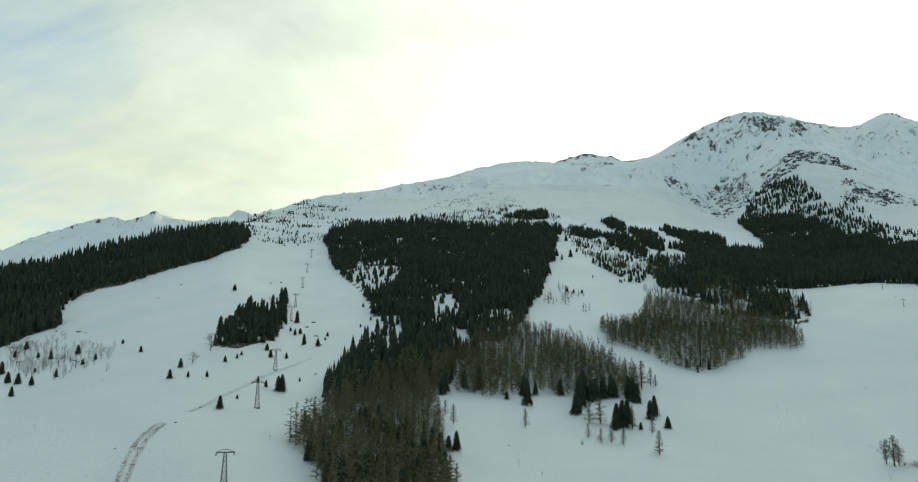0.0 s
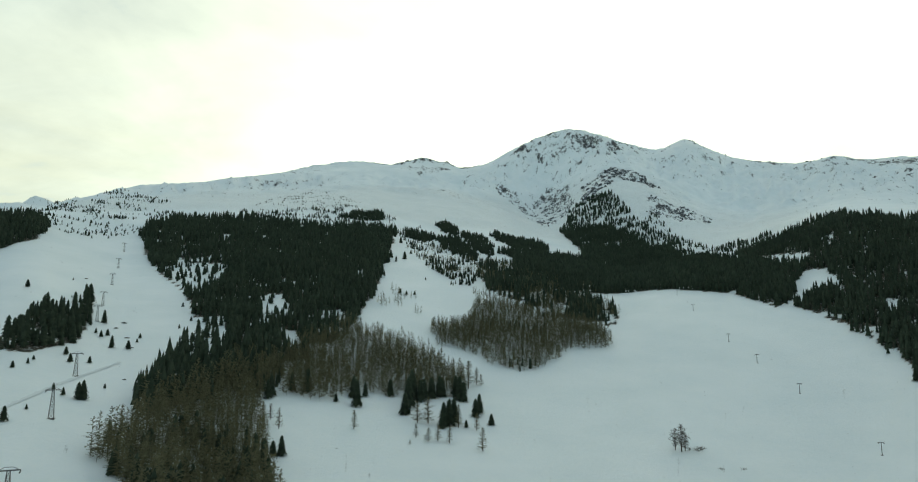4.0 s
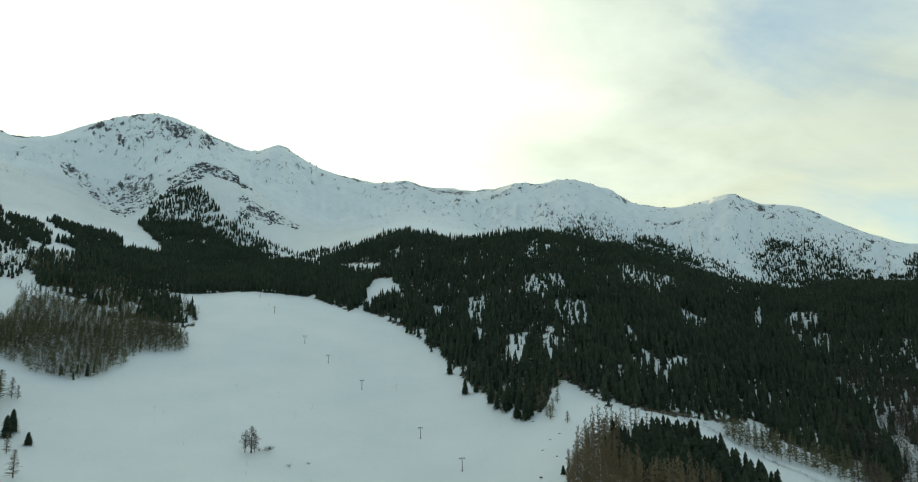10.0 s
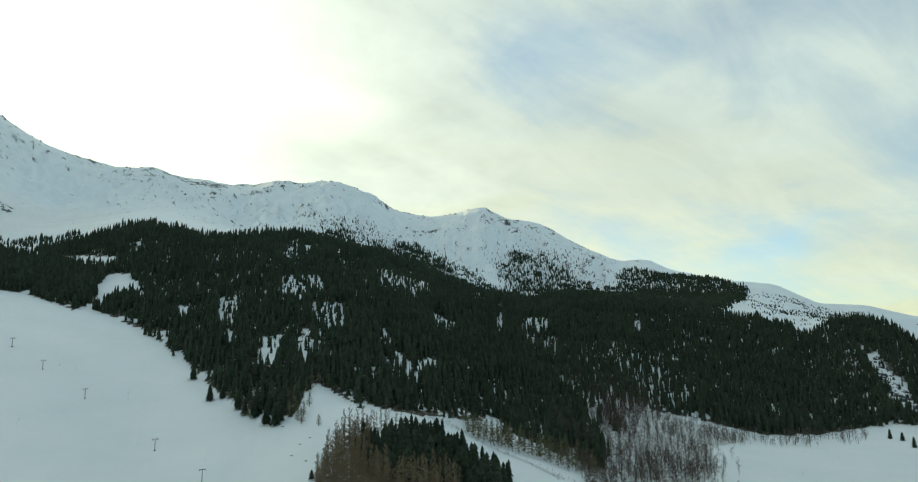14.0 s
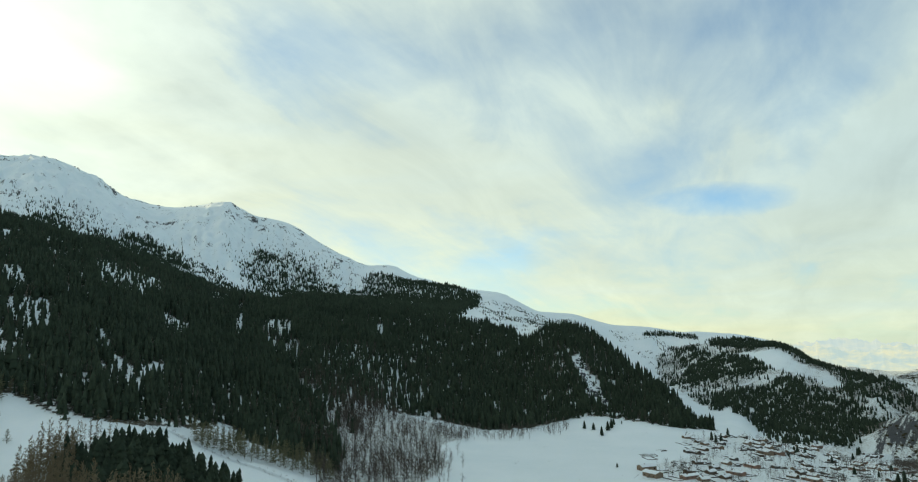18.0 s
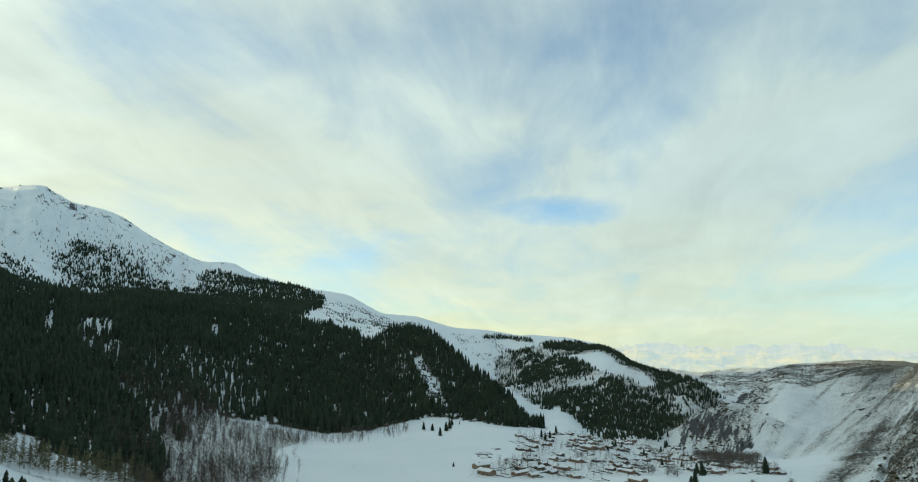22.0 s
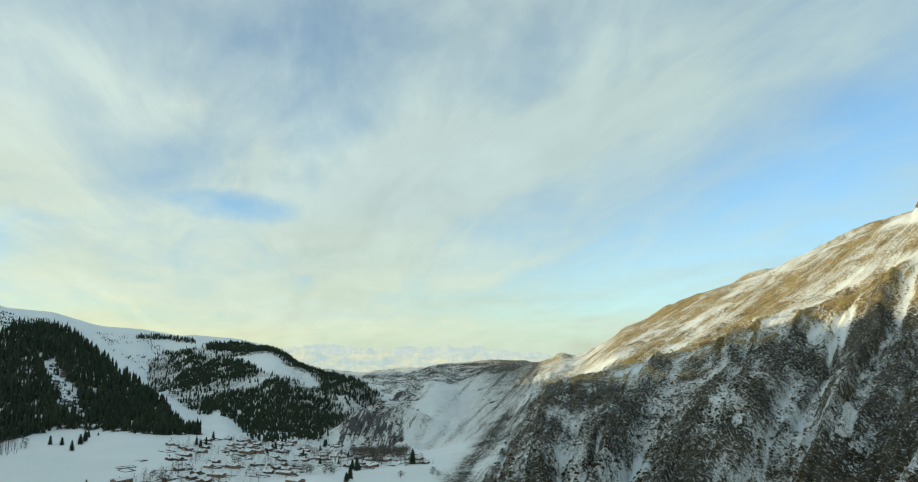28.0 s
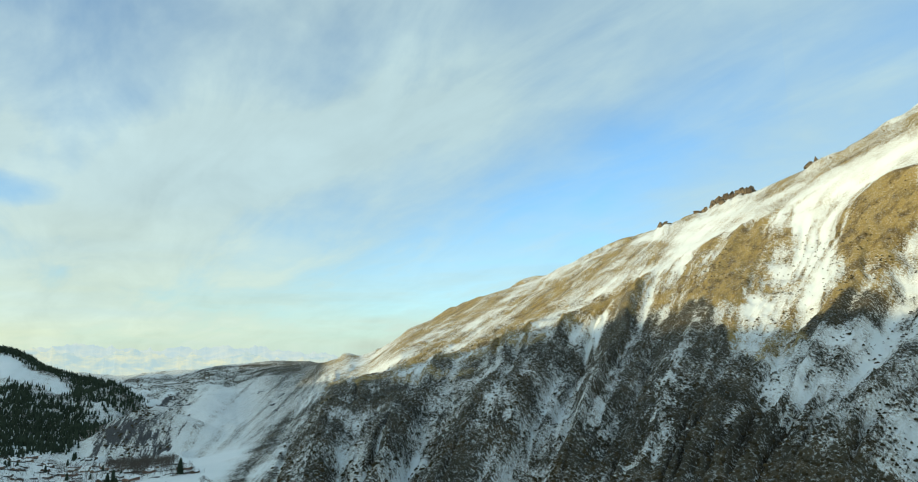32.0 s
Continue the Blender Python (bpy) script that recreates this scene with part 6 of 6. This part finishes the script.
# ---- tracks ----
def track(name, label, line, width, mat, lift, ragged=0.4):
    p = [Vector((*q, 0)) for q in line]
    pts = []
    for k in range(len(p) - 1):
        a, b, c, d = p[max(0, k - 1)], p[k], p[k + 1], p[min(len(p) - 1, k + 2)]
        for j in range(14):
            t = j / 14
            pts.append(0.5 * (2 * b + (c - a) * t + (2 * a - 5 * b + 4 * c - d) * t * t + (3 * b - a - 3 * c + d) * t ** 3))
    v, f = [], []
    for k, q in enumerate(pts):
        d = (pts[min(k + 1, len(pts) - 1)] - pts[max(k - 1, 0)]).normalized()
        side = Vector((-d.y, d.x, 0))
        wob = 1 + ragged * noise.noise(Vector((k * 0.5, width, 0)))
        for s in (-1, -0.33, 0.33, 1):
            e = q + side * s * width * 0.5 * wob
            v.append((e.x, e.y, 0))
    v = np.array(v)
    v[:, 2] = height(v[:, 0], v[:, 1]) + lift
    for k in range(len(pts) - 1):
        for j in range(3):
            f.append((4 * k + j, 4 * k + j + 1, 4 * k + j + 5, 4 * k + j + 4))
    return tagged(new(name, sheet_mesh(name, v, f, [mat])), label, "track", kind="structure")


for off in (0.0, 3.4):
    line = [(x + off, y) for x, y in TRACK_A]
    track("track", "brown vehicle rut worn through the snow", line, 1.5, RUT, 0.35, 0.9)
track("track", "faint snowy farm track across the slope", TRACK_B, 2.0, LANE, 0.35, 1.2)


for line in (HILL_ROAD, TERRACE_ROAD):
    track("road", "snowy road climbing a wooded hillside", line, 7.0, LANE, 0.4, 0.3)
track("road", "snow-covered road along the bank", ROAD, 5.0, LANE, 0.3, 0.3)
bank = np.array([(x + o * 0.5, y + o) for x, y in ROAD for o in (-6, -3, 4)], float)
q = np.repeat(bank, 5, 0) + rng.normal(0, 4.0, (len(bank) * 5, 2))
v, f = plant(BUSHES, q[:, 0], q[:, 1], rng.uniform(1.0, 2.6, len(q)), rng.uniform(2.0, 3.0, len(q)))
tagged(new("roadside_scrub", sheet_mesh("roadside_scrub", v, f, [TWIG], False)), "low leafless bushes along the snowy road", "shrubs", kind="stuff")


# ---- village ----
def house_thing(wall_mat, w, d, eave, ridge, label):
    root = new("house")
    w, d, eave, ridge = 0.82 * w, 0.82 * d, 0.78 * eave, 0.70 * ridge
    bm = bmesh.new()
    v = [bm.verts.new(c) for c in ((-w, -d, -1), (w, -d, -1), (w, d, -1), (-w, d, -1), (-w, -d, eave), (w, -d, eave), (w, d, eave), (-w, d, eave), (-w, 0, ridge), (w, 0, ridge))]
    for q in ((0, 1, 5, 4), (2, 3, 7, 6), (1, 2, 6, 9, 5), (3, 0, 4, 8, 7), (4, 5, 9, 8), (6, 7, 8, 9)):
        bm.faces.new([v[i] for i in q])
    part("wall", from_bm("wall", bm, wall_mat), root)
    for s in (-1, 1):
        bm = bmesh.new()
        rise = ridge - eave
        a = [(-w - 0.5, s * (d + 0.6), eave - 0.6 * rise / d), (w + 0.5, s * (d + 0.6), eave - 0.6 * rise / d), (w + 0.5, 0, ridge), (-w - 0.5, 0, ridge)]
        low = [bm.verts.new((x, y, z + 0.03)) for x, y, z in a]
        top = [bm.verts.new((x, y, z + 0.45)) for x, y, z in a]
        for q in ((0, 1, 2, 3),):
            bm.faces.new([low[i] for i in q][::-1])
            bm.faces.new([top[i] for i in q])
        for i in range(4):
            bm.faces.new((low[i], low[(i + 1) % 4], top[(i + 1) % 4], top[i]))
        part("roof_slope", from_bm("roof_slope", bm, SNOW), root, "snow-laden roof slope")
    for s in (-1, 1):
        n = max(2, int(w / 2.2))
        for j in range(n):
            x = -w + (j + 0.5) * 2 * w / n
            bm = bmesh.new()
            box(bm, x - 0.5, s * d - 0.04, 1.0, x + 0.5, s * d + 0.04, 2.2)
            frame_part = part("window", from_bm("window", bm, TIMBER), root)
            bm = bmesh.new()
            box(bm, x - 0.4, s * d - 0.07, 1.1, x + 0.4, s * d + 0.07, 2.1)
            part("pane", from_bm("pane", bm, GLASS), frame_part, "dark window pane")
    bm = bmesh.new()
    box(bm, w - 0.03, -0.6, 0, w + 0.07, 0.6, 2.1)
    part("door", from_bm("door", bm, TIMBER), root, "plank door")
    bm = bmesh.new()
    box(bm, -0.3 + w * 0.4, 0.5, eave, 0.3 + w * 0.4, 1.1, ridge + 0.9)
    part("chimney", from_bm("chimney", bm, wall_mat), root)
    return tagged(root, label, "house", "village houses")


def yard_thing(w, d, seed):
    r = random.Random(seed)
    root = new("yard_fence")
    c = [(sx * w * r.uniform(0.75, 1.1), sy * d * r.uniform(0.75, 1.1)) for sx, sy in ((-1, -1), (1, -1), (1, 1), (-1, 1))]
    if r.random() < 0.6:
        c.insert(2, (w * r.uniform(0.9, 1.3), d * r.uniform(-0.2, 0.4)))
    n = len(c)
    for k in range(n):
        if k == 1:
            continue
        a, b = Vector((*c[k], 0)), Vector((*c[(k + 1) % n], 0))
        run = (b - a).length
        turn = Matrix.Translation(a) @ Matrix.Rotation(math.atan2(b.y - a.y, b.x - a.x), 4, "Z")
        n_posts = max(2, int(run / 3))
        bm = bmesh.new()
        ring = []
        for j in range(n_posts + 1):
            x, top, bend = run * j / n_posts, r.uniform(0.2, 0.75), r.uniform(-0.2, 0.2)
            ring.append([bm.verts.new(turn @ Vector((x, bend + o, h))) for o, h in ((-0.09, -1.6), (-0.07, top), (0.07, top), (0.09, -1.6))])
        for p, q in zip(ring, ring[1:]):
            for i in range(3):
                bm.faces.new((p[i], q[i], q[i + 1], p[i + 1]))
        bm.faces.new(ring[0][::-1])
        bm.faces.new(ring[-1])
        part("fence_run", from_bm("fence_run", bm, FENCE), root)
    return tagged(root, "low dark plank fence half buried in snow", "fence", "yard fences in the village")


def seat(ob, x, y, turn):
    z = float(height(np.array([x]), np.array([y]))[0])
    e = 6.0
    gx = float(height(np.array([x + e]), np.array([y]))[0] - height(np.array([x - e]), np.array([y]))[0]) / (2 * e)
    gy = float(height(np.array([x]), np.array([y + e]))[0] - height(np.array([x]), np.array([y - e]))[0]) / (2 * e)
    ob.matrix_world = Matrix.Translation((x, y, z)) @ Matrix(((1, 0, 0, 0), (0, 1, 0, 0), (gx, gy, 1, 0), (0, 0, 0, 1))) @ Matrix.Rotation(turn, 4, "Z") if ob.name.startswith("yard") else Matrix.Translation((x, y, z)) @ Matrix.Rotation(turn, 4, "Z")


HOUSES = [
    house_thing(PLASTER, 8.5, 5.0, 4.4, 6.8, "large ochre farmhouse under a snowy gable roof"),
    house_thing(BRICK_RED, 9.0, 3.8, 3.4, 4.8, "long pinkish low building under snow"),
    house_thing(TIMBER, 5.0, 3.4, 2.6, 4.6, "small dark timber house under a snowy roof"),
    house_thing(PLASTER, 4.6, 3.6, 2.7, 4.9, "small ochre house under a snowy gable roof"),
    house_thing(STONE, 4.2, 3.0, 2.5, 4.2, "small grey stone house under a snowy roof"),
]
fresh = set()


def put_house(kind, x, y, turn):
    src = HOUSES[kind]
    ob = copy_thing(src, Matrix()) if kind in fresh else src
    fresh.add(kind)
    seat(ob, x, y, turn)


taken = []
dice = random.Random(5)
for k, (x, y, h) in enumerate(FARMS):
    put_house((0, 0, 1, 3, 1, 0, 1, 2, 3, 2, 4, 2, 3, 4, 2, 3, 0, 4, 3)[k], x, y, dice.choice((0.3, 0.45, 1.95)) + dice.uniform(-0.1, 0.1))
    taken.append((x, y))
vx, vy = places(VILLAGE, 14.0)
order = list(range(len(vx)))
dice.shuffle(order)
made = 0
for k in order:
    x, y = float(vx[k]), float(vy[k])
    if made < 66 and all(math.hypot(x - a, y - b) > 13 for a, b in taken):
        put_house(dice.choice((2, 2, 3, 3, 4, 1)), x, y, dice.choice((0.35, 1.92)) + dice.uniform(-0.15, 0.15))
        taken.append((x, y))
        made += 1
yards = [yard_thing(7, 5, 1), yard_thing(5, 6, 2), yard_thing(9, 5, 3), yard_thing(4, 4, 4), yard_thing(6, 8, 5)]
spots = taken[3:] + [(640, -215), (660, -235), (700, -285), (612, -205), (600, -225)]
for k in order:
    x, y = float(vx[k]), float(vy[k])
    if len(spots) < 150 and all(math.hypot(x - a, y - b) > 11 for a, b in spots):
        spots.append((x, y))
for k, (x, y) in enumerate(spots):
    ob = yards[k] if k < 5 else copy_thing(yards[k % 5], Matrix())
    seat(ob, x + dice.uniform(-9, 9), y + dice.uniform(-9, 9), dice.choice((0.35, 1.92)) + dice.uniform(-0.3, 0.3))
wood("village_scrub", "leafless garden trees and bushes between the houses", TWIG, BUSHES, VILLAGE, 6.5, (3, 9), 1.3, (), 1.0, 18, 60)


# ---- scrub on the bare mountain ----
def bush_shape(seed):
    r = np.random.default_rng(seed)
    v = [(0, 0, 0.9)]
    n = 7
    for ring, (z, rad) in enumerate(((0.55, 0.5), (0.0, 0.62))):
        for j in range(n):
            q = 6.283 * (j + 0.5 * ring) / n
            s = rad * r.uniform(0.7, 1.3)
            v.append((s * math.cos(q), s * math.sin(q), z * r.uniform(0.7, 1.2)))
    f = []
    for j in range(n):
        k = (j + 1) % n
        f += [(0, 1 + j, 1 + k), (1 + j, 1 + n + j, 1 + k), (1 + k, 1 + n + j, 1 + n + k)]
    return np.array(v), np.array(f)


SHRUBS = [bush_shape(s) for s in (1, 2, 3, 4)]
q = rng.random((3, 7500))
ang, far = np.radians(137 + 54 * q[0]), 420 + 700 * q[1] ** 1.3
bx, by = far * np.sin(ang), far * np.cos(ang)
zr, ur, ar = relief(bx, by)
fall = edge_line(ar, far, zr)
keep = (fall > 146) & (ur > 0.8) & (fbm(bx / 55, by / 55, 4, 95) + 0.25 * q[2] > 0.02)
bx, by = bx[keep], by[keep]
v, f = plant(SHRUBS, bx, by, rng.uniform(0.7, 2.0, len(bx)), rng.uniform(0.9, 1.6, len(bx)), 0.1)
SCRUB = island("dry dark scrub", (0.022, 0.022, 0.014), (0.075, 0.058, 0.03))
tagged(new("mountain_scrub", sheet_mesh("mountain_scrub", v, f, [SCRUB], False)), "low dark scrub on the bare mountainside", "shrubs", kind="stuff")


for poly, space, label in ((STONY, 7.5, "low dark scrub among stones on a hillside"), (PLATEAU, 10.0, "brown scrub dotting a snowy mountain rim")):
    x, y = places(poly, space, (), 1.08, 26, 88)
    v, f = plant(SHRUBS, x, y, rng.uniform(0.8, 3.2, len(x)), rng.uniform(0.9, 1.7, len(x)), 0.1)
    tagged(new("hill_scrub", sheet_mesh("hill_scrub", v, f, [SCRUB], False)), label, "shrubs", kind="stuff")


# ---- the ranges beyond the end of the valley ----
def far_range(name, dist, lo, hi, rise, rough, seed, shade, lit):
    b = np.radians(np.arange(lo, hi, 0.06))
    ends = np.sin(np.pi * (b - b[0]) / (b[-1] - b[0])) ** 0.5
    top = dist * np.tan(np.radians(-2.0 + ends * (2.0 + rise + rough * (0.7 * fbm(b * 20, 0 * b, 3, seed) + 0.28 * fbm(b * 60, 0 * b, 5, seed + 1, True) - 0.1))))
    rows = 14
    v, f = [], []
    for k in range(rows):
        t = k / (rows - 1)
        d = dist - 500 * (1 - t) + 40 * fbm(b * 40, 0 * b + t * 3, 4, seed + 3)
        v.append(np.stack([d * np.sin(b), d * np.cos(b), -420 + (top + 420) * t ** 1.3], -1))
    n = len(b)
    for k in range(rows - 1):
        for j in range(n - 1):
            f.append((k * n + j, k * n + j + 1, (k + 1) * n + j + 1, (k + 1) * n + j))
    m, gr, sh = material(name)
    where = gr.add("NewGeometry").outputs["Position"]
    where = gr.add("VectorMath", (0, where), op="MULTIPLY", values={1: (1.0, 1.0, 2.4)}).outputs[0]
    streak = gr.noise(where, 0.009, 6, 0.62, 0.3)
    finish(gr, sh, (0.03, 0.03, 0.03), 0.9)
    # haze and the sunlit and shaded faces are painted in as glowing colour
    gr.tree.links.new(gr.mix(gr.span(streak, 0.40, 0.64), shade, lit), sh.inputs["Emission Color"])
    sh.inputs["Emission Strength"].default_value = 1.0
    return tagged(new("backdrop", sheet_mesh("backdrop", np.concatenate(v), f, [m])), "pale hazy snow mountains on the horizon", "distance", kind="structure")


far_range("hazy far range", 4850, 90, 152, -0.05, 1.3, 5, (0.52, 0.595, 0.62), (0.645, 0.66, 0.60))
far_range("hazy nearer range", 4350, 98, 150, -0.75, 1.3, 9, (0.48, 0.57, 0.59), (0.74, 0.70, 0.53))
